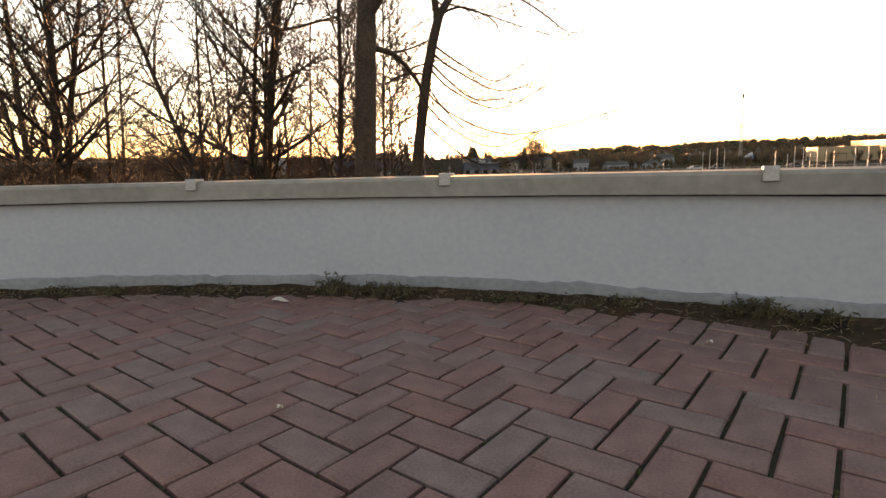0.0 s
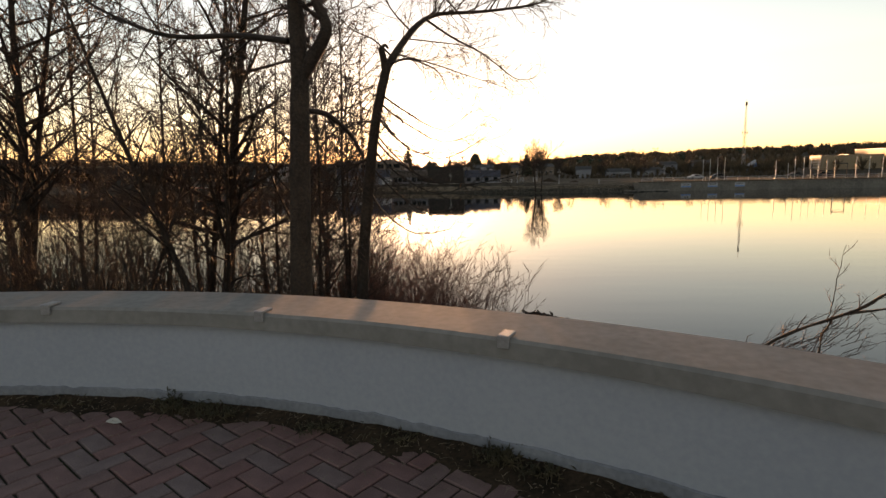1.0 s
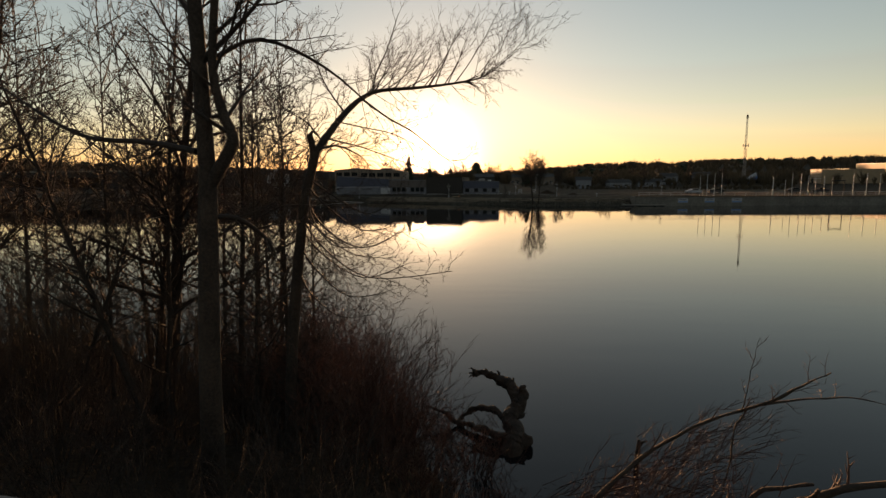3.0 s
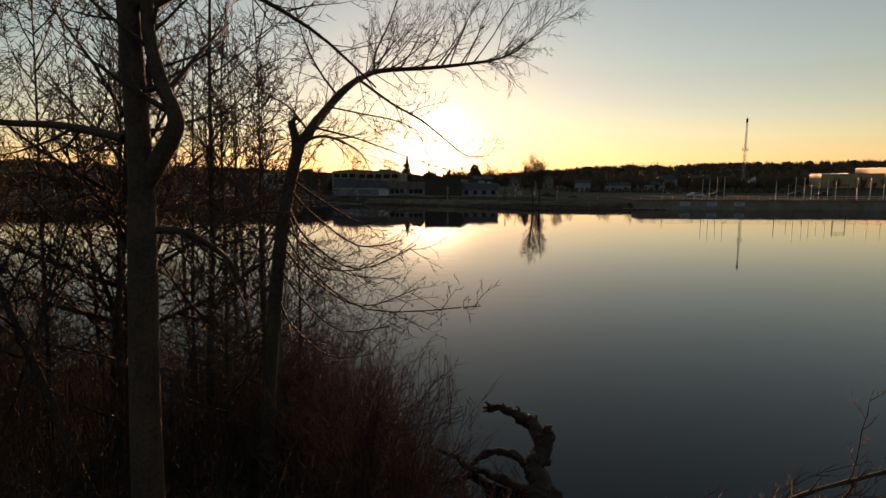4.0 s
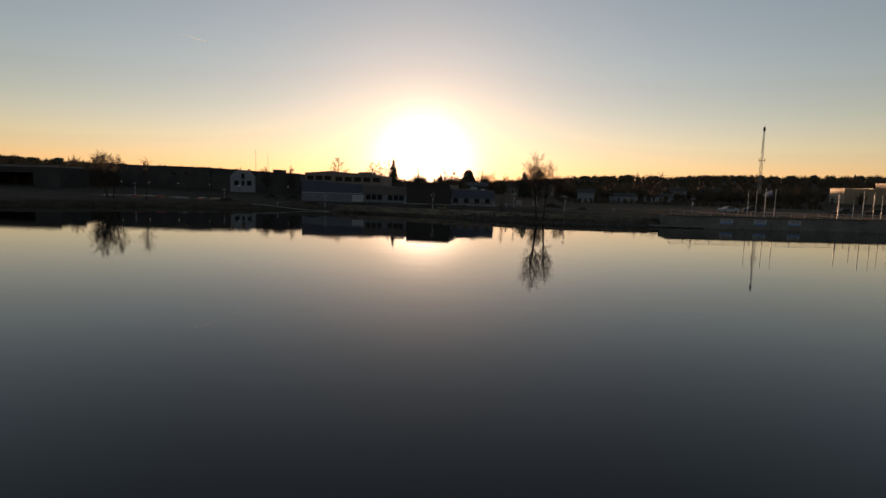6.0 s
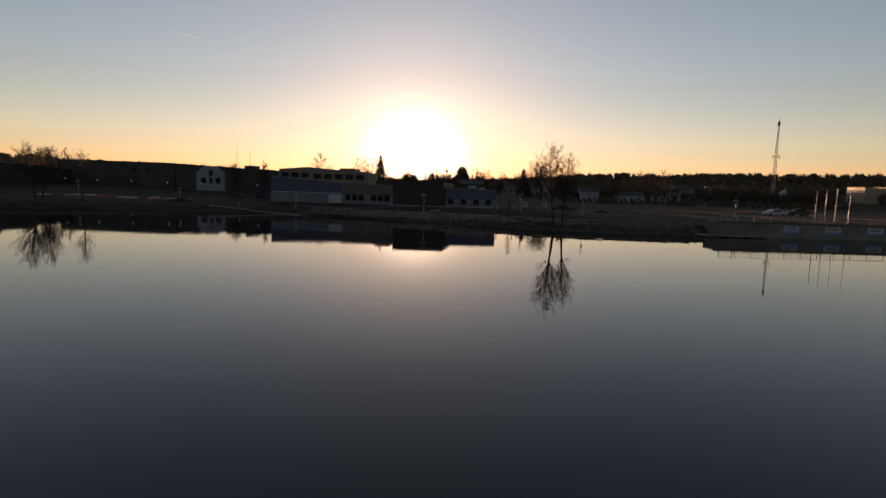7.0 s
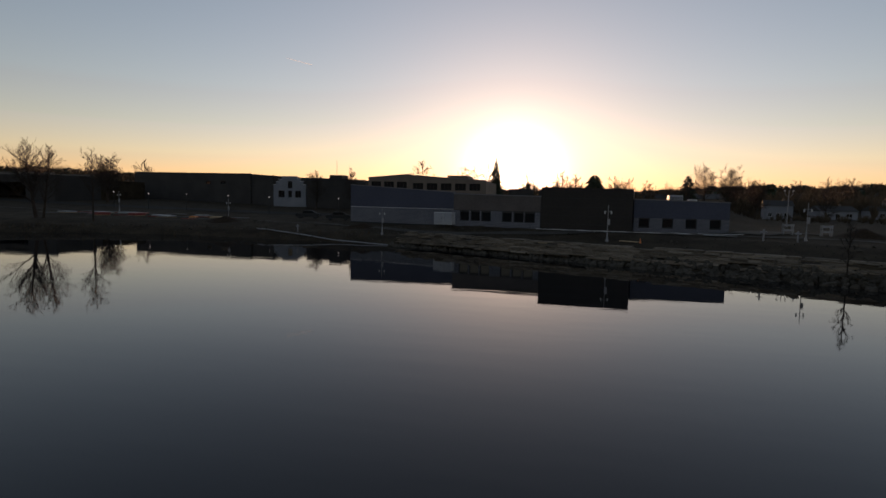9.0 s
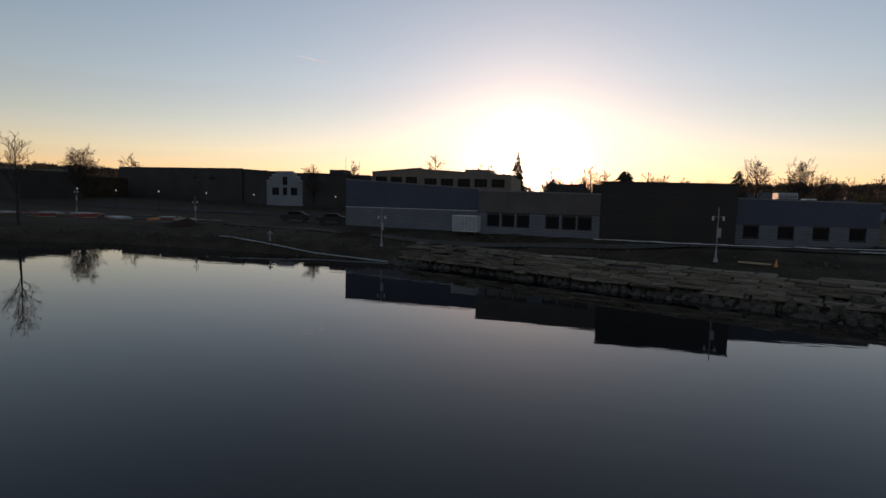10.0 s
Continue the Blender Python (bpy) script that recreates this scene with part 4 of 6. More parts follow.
secB, mB, LB = building("building", (-20.0, 168.3), (-8.05, 165.6), 14, G, 3.3, 3.1, "low building section with glare-browned upper panels, pale boards and six dark windows", M_GREYWALL, M_GLARE_PANEL, 1.15,
                        [(x, -0.28, x + 1.3, 0.93) for x in (1.0, 2.6, 4.15, 7.1, 8.7, 10.2)], mullions=0)
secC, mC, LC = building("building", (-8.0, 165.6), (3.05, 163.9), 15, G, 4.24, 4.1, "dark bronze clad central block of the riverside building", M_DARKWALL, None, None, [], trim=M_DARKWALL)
secD, mD, LD = building("building", (3.4, 165.25), (14.4, 165.4), 12, G, 2.95, 2.72, "low wing with dark blue cladding, pale boards and four windows", M_GREYWALL, M_SIDING, 0.72,
                        [(x, -0.42, x + 1.2, 0.62) for x in (0.65, 3.4, 6.1, 8.85)], mullions=0)


def siding(t, length, z0, z1, step, openings, material):
    """Lapped boards on a front wall, one row at a time, broken at the openings."""
    z = z0
    while z < z1 - 0.05:
        top = min(z + step - 0.04, z1)
        cut = sorted((o[0], o[2]) for o in openings if o[1] - 0.04 < top and o[3] + 0.04 > z)
        xs, runs = 0.0, []
        for a, b in cut:
            runs.append((xs, a - 0.04))
            xs = b + 0.04
        runs.append((xs, length))
        for a, b in runs:
            if b - a > 0.1:
                part("siding_board", boxes((a, -0.045, z, b, -0.003, top)), material, t)
        z += step


siding(secA, LA, -1.3, 1.08, 0.2, [], M_SPLIT)
siding(secB, LB, -1.3, 1.12, 0.2, [(x, -0.28, x + 1.3, 0.93) for x in (1.0, 2.6, 4.15, 7.1, 8.7, 10.2)], M_SPLIT)
siding(secD, LD, -1.3, 0.70, 0.16, [(x, -0.42, x + 1.2, 0.62) for x in (0.65, 3.4, 6.1, 8.85)], M_SPLIT)
for z in (-0.35, 0.75, 1.85, 2.95):
    part("panel_joint", boxes((0, -0.02, z, LC, -0.003, z + 0.035)), M_FRAME, secC)
# pale kerb along the foot of the building
kerb = thing("kerb", Matrix.Identity(4), "thin pale concrete kerb along the foot of the building", "kerb", kind="structure")
for k in range(24):
    x = -8.6 + k
    y = 164.6 - 0.153 * (min(x, 3) + 8) + 0.4 * ease(2, 4, x)
    z = gz(x, y)
    part("kerb_stone", boxes((x + 0.01, y - 0.1, z - 0.2, x + 0.99, y + 0.1, z + 0.07), bevel=0.012), M_TRIM, kerb)


def rooftop_unit(x, y, z, sx, sy, sz, label, material):
    t = thing("rooftop_unit", Matrix.Translation((x, y, z)), label, "rooftop unit")
    part("housing", boxes((-sx / 2, -sy / 2, 0, sx / 2, sy / 2, sz), bevel=0.04), material, t)
    part("grille", boxes(*[(-sx / 2 + 0.1, -sy / 2 - 0.02, sz * (0.2 + 0.15 * k), sx / 2 - 0.1, -sy / 2 - 0.003, sz * (0.26 + 0.15 * k)) for k in range(4)]), M_GREYWALL, t)
    part("curb", boxes((-sx / 2 - 0.05, -sy / 2 - 0.05, -0.3, sx / 2 + 0.05, sy / 2 + 0.05, 0.0)), M_ROOF, t)


rooftop_unit(9.4, 171.5, 2.75, 1.7, 1.4, 0.95, "pale boxy rooftop air handling unit on the wing", M_WHITE)
rooftop_unit(11.8, 172.5, 2.75, 1.0, 1.0, 0.45, "small pale rooftop vent housing", M_TRIM)
rooftop_unit(-11.0, 172.5, 3.0, 3.4, 2.0, 1.25, "dark grey rooftop unit on the tan building section", M_GREYWALL)
rooftop_unit(-7.2, 174.0, 3.0, 2.6, 2.0, 1.3, "dark grey rooftop unit beside the dark block", M_GREYWALL)

# pale double-door enclosure by the wall
enc = thing("bin_enclosure", along((-22.6, 167.5), (-19.95, 167.0), -1.0)[0], "pale grey metal bin enclosure with two doors", "enclosure")
part("body", boxes((0, 0.05, 0.1, 2.7, 1.6, 1.75), bevel=0.02), M_TRIM, enc)
for x in (0.06, 1.38):
    d = part("door", boxes((x, 0.0, 0.2, x + 1.26, 0.05, 1.68), bevel=0.01), M_WHITE, enc)
    part("handle", rods(((x + (1.12 if x < 1 else 0.14), -0.04, 0.8), (x + (1.12 if x < 1 else 0.14), -0.04, 1.1), 0.02)), M_FRAME, d)
    for px in (x + 0.1, x + 1.1):
        part("foot", rods(((px, 0.2, -0.3), (px, 0.2, 0.12), 0.05)), M_FRAME, enc)

# row of larger buildings behind
rowA, mR, LR = building("building", (-148, 253), (-94.5, 238), 30, -1, 10.4, 9.4, "long dark flat-roofed warehouse block", M_GREYWALL, trim=M_GREYWALL,
                        openings=[(36 + 6.6 * k, 6.4, 38.4 + 6.6 * k, 7.4) for k in range(2)], mullions=2)
rowB, _, _ = building("building", (-94.3, 238.4), (-84.6, 233.6), 28, -1, 8.75, 8.7, "narrow dark link between the warehouse blocks", M_GREYWALL, trim=M_GREYWALL)
rowC, _, _ = building("building", (-73.6, 232.0), (-55.8, 230.7), 26, -1, 8.15, 7.6, "dark flat-roofed block behind the riverside building", M_GREYWALL, trim=M_GREYWALL, )
part("stair_tower", boxes((6.0, 2.0, 7.2, 9.8, 6.0, 9.1)), M_GREYWALL, rowC)

# white stepped-gable facade
wf = thing("building", Matrix.LocRotScale((-83.9, 232.5, -0.1), None, (1.06, 1.06, 1.06)), "white painted building with a stepped gable and tall dark windows", "building")
steps = ((0.0, 5.9), (0.75, 6.7), (1.5, 7.3), (2.4, 8.1), (6.0, 8.1), (6.9, 7.5), (7.7, 6.8), (8.5, 6.0), (9.3, 5.0))
openw = [(1.4, 2.6, 3.2, 4.4), (4.2, 2.6, 5.3, 4.4), (6.2, 2.6, 7.9, 4.4), (4.1, 5.0, 5.4, 6.9)]
bm = bmesh.new()
for (xa, h), (xb, _) in zip(steps, steps[1:]):
    zs = [-1.0, h]
    cuts = sorted({xa, xb, *[v for o in openw for v in (o[0], o[2]) if xa < v < xb]})
    for ca, cb in zip(cuts, cuts[1:]):
        z = -1.0
        for o in sorted((o for o in openw if o[0] <= ca + 1e-6 and cb <= o[2] + 1e-6), key=lambda o: o[1]):
            add_box(bm, ca, 0, z, cb, 0.4, o[1])
            z = o[3]
        add_box(bm, ca, 0, z, cb, 0.4, h)
bmesh.ops.remove_doubles(bm, verts=bm.verts, dist=1e-4)
part("front_wall", bm, M_WHITEWALL, wf)
part("body", boxes((0.1, 0.4, -1, 9.2, 14, 5.0)), M_GREYWALL, wf)
for o in openw:
    window_in(wf, *o, 1, 0.15)
for (xa, h), (xb, _) in zip(steps, steps[1:]):
    part("coping", boxes((xa, -0.08, h, xb, 0.48, h + 0.12)), M_TRIM, wf)

# two-storey tan building above the low one
ups, _, _ = building("building", (-49.0, 214), (-39.0, 214), 22, -1, 7.6, 8.45, "two-storey tan brick building with a band of large windows", M_TAN, None, None,
                     [(0.7 + 3.1 * k, 5.2, 3.1 + 3.1 * k, 6.75) for k in range(3)], mullions=2)
ups2, _, _ = building("building", (-38.95, 214), (-21.3, 214), 22, -1, 8.2, 7.2, "tan brick wing with a row of large windows", M_TAN, None, None,
                      [(0.7 + 3.3 * k, 4.9, 3.2 + 3.3 * k, 6.5) for k in range(5)], mullions=2)
part("raised_roof", boxes((8.0, 4, 7.2, 13.0, 12, 8.5)), M_TAN, ups2)

# houses on the slope behind
def house(x, y, w, d, h, rz, label, wallm, roofm):
    z = gz(x, y) - 0.3
    t = thing("house", Matrix.LocRotScale((x, y, z), Euler((0, 0, radians(rz))), None), label, "house", "houses behind the far bank")
    ops = [(w * 0.12, 1.2, w * 0.26, 2.5), (w * 0.42, 0.3, w * 0.54, 2.4), (w * 0.7, 1.2, w * 0.86, 2.5), (w * 0.2, 3.6, w * 0.34, 4.8), (w * 0.66, 3.6, w * 0.8, 4.8)]
    ops = [o for o in ops if o[3] < h - 0.3]
    part("wall", wall_with_openings(w, -1, h, ops, 0.25), wallm, t)
    part("wall", boxes((0, 0.25, -1, 0.25, d, h), (w - 0.25, 0.25, -1, w, d, h), (0.25, d - 0.25, -1, w - 0.25, d, h)), wallm, t)
    pk = h + d * 0.22
    ob_from("roof", [(-0.3, -0.4, h - 0.1), (w + 0.3, -0.4, h - 0.1), (w + 0.3, d / 2, pk), (-0.3, d / 2, pk), (w + 0.3, d + 0.4, h - 0.1), (-0.3, d + 0.4, h - 0.1)], [(0, 1, 2, 3), (3, 2, 4, 5), (0, 3, 5), (1, 4, 2), (0, 5, 4, 1)], roofm, t)
    part("chimney", boxes((w * 0.7, d * 0.55, h, w * 0.7 + 0.6, d * 0.55 + 0.6, pk + 0.7)), M_TAN, t)
    for o in ops:
        window_in(t, *o, 1, 0.08, M_TRIM)


for x, y, w, d, h, rz, lab, wm, rm in ((63, 290, 8, 8, 4.9, -12, "two-storey pale blue clapboard house", M_WHITEWALL, M_GREYWALL), (84, 300, 12, 8, 3.4, 5, "single-storey white house with a dark roof", M_WHITEWALL, M_GREYWALL),
                                       (104, 306, 11, 8, 3.4, 4, "low white house beside others", M_WHITEWALL, M_GREYWALL), (122, 330, 10, 9, 5.2, -4, "two-storey grey clapboard house", M_WHITEWALL, M_GREYWALL), (44, 296, 9, 8, 4.8, 10, "tan two-storey house among trees", M_TAN, M_ROOF),
                                       (28, 300, 10, 8, 4.4, 6, "dark brick house among trees", M_TAN, M_GREYWALL), (150, 352, 12, 9, 5.4, -6, "pale two-storey house on the slope", M_WHITEWALL, M_GREYWALL), (8, 290, 11, 8, 4.2, 3, "low dark house behind the riverside block", M_GREYWALL, M_ROOF)):
    house(x, y, w, d, h, rz, lab, wm, rm)

# warehouse lit by the low sun
whs, _, _ = building("building", (202.6, 318), (196.5, 298.5), 14, 0.0, 8.9, 8.6, "buff clad warehouse block catching the low sun", M_SUNNY, trim=M_SUNNY, openings=[(3.0, 0.6, 6.5, 4.0)])
for z in (2.2, 3.6, 5.0, 6.4, 7.8):
    part("cladding_rib", boxes((0, -0.12, z, 20.4, -0.003, z + 0.14)), M_TRIM, whs)
whs3, _, _ = building("building", (213.9, 325), (211.0, 315.8), 10, 0.0, 9.1, 9.0, "teal clad warehouse link", M_TEAL, trim=M_TEAL)
whs4, _, _ = building("building", (220.4, 330), (210.6, 298.7), 16, 0.0, 9.2, 8.7, "buff warehouse wing lit by the low sun", M_SUNNY, trim=M_TRIM, openings=[(9.0, 0.6, 13.5, 4.4)])
for x in (5.0, 17.0, 24.0):
    part("cladding_rib", boxes((x, -0.1, 0.6, x + 0.25, -0.003, 8.6)), M_TEAL, whs4)
whs2, _, _ = building("building", (250.5, 350), (231.3, 288.8), 50, 0.0, 13.0, 11.5, "large buff flat-roofed warehouse on the hillside", M_SUNNY, trim=M_TRIM)
# lattice tower
tw = thing("lattice_tower", Matrix.Translation((162.0, 311.7, 0.0)), "tall slender steel lattice radio tower with antennas", "tower")
legs = []
for k in range(3):
    a = k * 2.094
    legs.append((Vector((1.1 * math.cos(a), 1.1 * math.sin(a), -1)), Vector((0.35 * math.cos(a), 0.35 * math.sin(a), 38))))
for a, b in legs:
    part("leg", rods((a, b, 0.1, 0.07), sides=6), M_POLE, tw)
bm = bmesh.new()
for i in range(22):
    s, e = i / 22, (i + 1) / 22
    for k in range(3):
        (a, b), (c, d) = legs[k], legs[(k + 1) % 3]
        add_rod(bm, a.lerp(b, s), c.lerp(d, e), 0.05, sides=4)
        add_rod(bm, a.lerp(b, e), c.lerp(d, e), 0.05, sides=4)
part("bracing", bm, M_POLE, tw)
part("mast", rods(((0, 0, 38), (0, 0, 41), 0.06), sides=6), M_POLE, tw)
part("antenna", rods(((0, 0, 37.4), (0, 0, 39.4), 0.55, 0.5), sides=10), M_GREYWALL, tw)
for k in range(6):
    a = k * 1.047
    part("antenna", boxes((1.5 * math.cos(a) - 0.15, 1.5 * math.sin(a) - 0.15, 21.7, 1.5 * math.cos(a) + 0.15, 1.5 * math.sin(a) + 0.15, 23.4)), M_POLE, tw)
    part("arm", rods(((0, 0, 22.4), (1.5 * math.cos(a), 1.5 * math.sin(a), 22.4), 0.06), sides=4), M_POLE, tw)

# ---------------------------------------------------------------- far bank: quay with poles and signs
quay = thing("quay", Matrix.Translation((0, 0, 0)), "long low concrete quay with a rail along the far bank", "quay", kind="structure")
part("quay_wall", boxes((45, 130.5, WATER - 1, 150, 134.5, -1.15)), M_CONCRETE, quay)
part("coping", boxes((44.9, 130.35, -1.15, 150, 131.0, -1.0)), M_PATH, quay)
for k in range(27):
    part("rail_post", rods(((46 + 2.5 * k, 131.4, -1.1), (46 + 2.5 * k, 131.4, -0.1), 0.05), sides=6), M_POLE, quay)
for z, r in ((-0.12, 0.04), (-0.6, 0.03)):
    part("rail", rods(((46, 131.4, z), (111, 131.4, z), r), sides=6), M_POLE, quay)
for x in (56.1, 62.3, 68.6):
    s = thing("sign", Matrix.Translation((x, 130.45, -2.0)), "white mooring sign board with a blue band on the quay wall", "sign", "signs on the quay wall")
    part("board", boxes((-1.15, -0.06, -0.5, 1.15, -0.002, 0.5)), M_WHITE, s)
    part("band", boxes((-1.1, -0.075, -0.45, 1.1, -0.062, -0.2)), M_BLUE, s)
    for z in (0.05, 0.25):
        part("text_bar", boxes((-0.8, -0.07, z, 0.8, -0.061, z + 0.09)), M_GREYWALL, s)
for i, (x, z) in enumerate(((59.9, 3.9), (61.5, 4.15), (63.2, 4.4), (64.9, 4.4), (76.7, 3.5), (79.5, 2.75), (81.1, 4.4), (83.1, 4.2), (84.7, 3.8), (86.4, 3.3), (88.4, 3.5), (90.2, 3.3), (95.0, 4.2), (98.0, 4.2), (101.0, 4.0))):
    y = 132.4 + 0.7 * (i % 3)
    p = thing("mooring_pole", Matrix.Translation((x * y / 130.5, y, -1.2)), "tall pale steel pole standing on the quay", "pole", "poles on the quay")
    part("shaft", rods(((0, 0, -0.3), (0, 0, z + 1.2), 0.065 if i != 4 else 0.15, 0.045), sides=8), M_LAMPHEAD, p)
    part("foot", rods(((0, 0, 0), (0, 0, 0.25), 0.22), sides=8), M_CONCRETE, p)
fr = thing("boat_lift", Matrix.Translation((93.6, 133.5, -1.2)), "dark steel boat lift frame on the quay", "boat lift")
for x in (-1.5, 1.5):
    part("post", rods(((x, 0, 0), (x, 0, 3.6), 0.08), sides=6), M_GREYWALL, fr)
part("beam", boxes((-1.6, -0.1, 3.6, 1.6, 0.1, 3.8)), M_GREYWALL, fr)
dock = thing("floating_dock", Matrix.Translation((46.5, 129.2, WATER)), "low grey floating dock beside the quay", "dock")
part("deck", boxes((-5, -1.0, 0.15, 5, 1.0, 0.4)), M_CONCRETE, dock)
for x in (-3.5, 0, 3.5):
    part("float", boxes((x - 1, -0.9, -0.3, x + 1, 0.9, 0.148)), M_BLACK, dock)

# ---------------------------------------------------------------- far bank: lamps
def lamp(x, y, h, label="slender grey path lamp post with two small lamp heads"):
    z = gz(x, y)
    t = thing("lamp_post", Matrix.Translation((x, y, z)), label, "lamp post", "lamp posts along the far path")
    part("base", rods(((0, 0, -0.2), (0, 0, 0.3), 0.2, 0.13), ((0, 0, 0.3), (0, 0, 0.9), 0.09, 0.07), sides=10), M_POLE, t)
    part("pole", rods(((0, 0, 0.9), (0, 0, h), 0.045, 0.03), sides=8), M_POLE, t)
    for dx in (-0.34, 0.34):
        part("arm", rods(((0, 0, h - 0.75), (dx, 0, h - 0.65), 0.02), sides=6), M_POLE, t)
        part("lamp_head", rods(((dx, 0, h - 0.95), (dx, 0, h - 0.65), 0.085, 0.06), sides=8), M_LAMPHEAD, t)
    part("bracket", boxes((-0.05, -0.12, h * 0.45, 0.22, 0.02, h * 0.62)), M_POLE, t)


for x, y, h in ((-0.7, 155.0, 3.9), (-28.3, 162, 3.6), (-61.5, 178, 3.6), (18.6, 155.6, 3.9), (-95, 190, 4.2), (29.5, 150, 4.0), (58, 150, 4.0)):
    lamp(x, y, h)


def street_lamp(x, y, h):
    z = gz(x, y)
    t = thing("street_lamp", Matrix.Translation((x, y, z)), "tall grey street lamp with two upturned arms", "street lamp", "street lamps behind the far bank")
    part("base", rods(((0, 0, -0.2), (0, 0, 0.6), 0.2, 0.15), sides=8), M_CONCRETE, t)
    part("pole", rods(((0, 0, 0.6), (0, 0, h + 0.5), 0.08, 0.05), sides=8), M_POLE, t)
    for k in (-1, 1):
        bm = bmesh.new()
        for i in range(5):
            a, b = i * 0.4, (i + 1) * 0.4
            add_rod(bm, (k * 0.55 * math.sin(a), 0, h - 0.55 * math.cos(a)), (k * 0.55 * math.sin(b), 0, h - 0.55 * math.cos(b)), 0.03, sides=6)
        part("arm", bm, M_POLE, t)
        part("lamp_head", rods(((k * 0.5, 0, h + 0.22), (k * 0.62, 0, h + 0.42), 0.07, 0.13), sides=8), M_LAMPHEAD, t)


for x, y, h in ((28.1, 184.3, 5.7),):
    street_lamp(x, y, h)


def globe_lamp(x, y):
    t = thing("globe_lamp", Matrix.Translation((x, y, gz(x, y))), "black post with a lit white globe lamp beside the road", "lamp post", "globe lamps along the road")
    part("pole", rods(((0, 0, -0.2), (0, 0, 3.4), 0.07, 0.05), sides=6), M_FRAME, t)
    bm = bmesh.new()
    bmesh.ops.create_icosphere(bm, subdivisions=2, radius=0.14, matrix=Matrix.Translation((0, 0, 3.62)))
    part("globe", bm, M_GLOBE, t, smooth=True)


for x in (-105.8, -96.6, -86.8, -76.4, -66.5, -50.5):
    globe_lamp(x, 200)

# ---------------------------------------------------------------- far bank: road, paths, site clutter
def ribbon(name, pts, width, material, label, category, lift=0.04):
    v, f = [], []
    P = [Vector((p[0], p[1], 0)) for p in pts]
    Q = []
    for a, b in zip(P, P[1:]):
        k = max(2, int((b - a).length / 3))
        Q += [a.lerp(b, i / k) for i in range(k)]
    Q.append(P[-1])
    for i, p in enumerate(Q):
        d = (Q[min(i + 1, len(Q) - 1)] - Q[max(i - 1, 0)]).normalized()
        s = Vector((-d.y, d.x, 0)) * width / 2
        for q in (p - s, p + s):
            v.append((q.x, q.y, gz(q.x, q.y) + lift))
    for i in range(len(Q) - 1):
        f.append((2 * i, 2 * i + 2, 2 * i + 3, 2 * i + 1))
    ob = ob_from(name, v, f, material)
    return tagged(ob, label, category, kind="structure")


ribbon("road", [(-220, 212), (-120, 207), (-60, 203), (-46, 202)], 8, M_ASPHALT, "dark asphalt road behind the far bank", "road", 0.09)
ribbon("path", [(-150, 183), (-95, 187), (-60, 176), (-42, 172), (-24, 164), (-8, 160.5), (4, 159), (16, 158.5), (30, 158), (48, 150)], 1.5, M_PATH, "pale gravel riverside path", "path", 0.10)
ribbon("pavement_apron", [(15.5, 163), (22, 170), (34, 172), (60, 170), (110, 172)], 5, M_PATH, "pale apron beside the riverside building", "pavement", 0.10)

pipe = thing("pipe", Matrix.Identity(4), "long pale plastic pipe lying along the bank", "pipe")
tb = Tubes()
pp = []
for i in range(25):
    s = i / 24
    x = -48.4 + 24.7 * s
    y = 165 - 5.0 * (s / 0.57) if s < 0.57 else 160 - 2.6 * (s - 0.57) / 0.43
    pp.append(Vector((x, y, gz(x, y) + 0.08)))
tb.add(pp, [0.07] * 25, 8)
tb.make("tube", M_WHITE, pipe)


def pallet_stack(x, y, w, d, h, material, label):
    w, h = w * 0.62, h * 0.6
    t = thing("material_stack", Matrix.LocRotScale((x, y, gz(x, y) + 0.02), Euler((0, 0, random.uniform(-0.4, 0.4))), None), label, "material stack", "stacked building materials on the bank")
    part("pallet", boxes((-w / 2, -d / 2, 0, w / 2, d / 2, 0.04), (-w / 2, -d / 2, 0.04, -w / 2 + 0.1, d / 2, 0.12), (w / 2 - 0.1, -d / 2, 0.04, w / 2, d / 2, 0.12), (-0.05, -d / 2, 0.04, 0.05, d / 2, 0.12)), M_LUMBER, t)
    for k in range(max(1, int(h / 0.22))):
        o = random.uniform(-0.06, 0.06)
        part("crate", boxes((-w / 2 + o, -d / 2, 0.12 + 0.22 * k, w / 2 + o, d / 2, 0.12 + 0.22 * k + 0.2), bevel=0.02), material, t)


random.seed(4)
for x, y, w, d, h, mt, lab in ((-95, 178, 4, 2, 0.5, M_WHITE, "white sheeted material stack"), (-90, 181, 5, 2, 0.45, M_POLE, "pale bundles of conduit"), (-86.5, 177, 3.4, 2, 0.9, M_RED, "red plastic barrier stack"), (-83, 182, 4, 2, 0.6, M_RED, "red plastic barrier stack"),
                               (-80, 178, 3, 2, 0.9, M_RED, "red plastic barrier stack"), (-76.5, 180, 5, 2, 0.6, M_WHITE, "white sheeted material stack"), (-73, 177, 4, 2, 0.45, M_POLE, "pale bundles of conduit"), (-68.8, 178.5, 1.6, 1.5, 0.7, M_ORANGE, "orange plastic barrier stack"),
                               (-65.5, 181, 4, 2, 0.4, M_LUMBER, "lumber stack on a pallet"), (-87, 184, 6, 2, 0.4, M_WHITE, "white sheeted material stack"), (-70.5, 183, 3, 1.6, 0.5, M_POLE, "pale bundles of conduit")):
    pallet_stack(x, y, w, d, h, mt, lab)


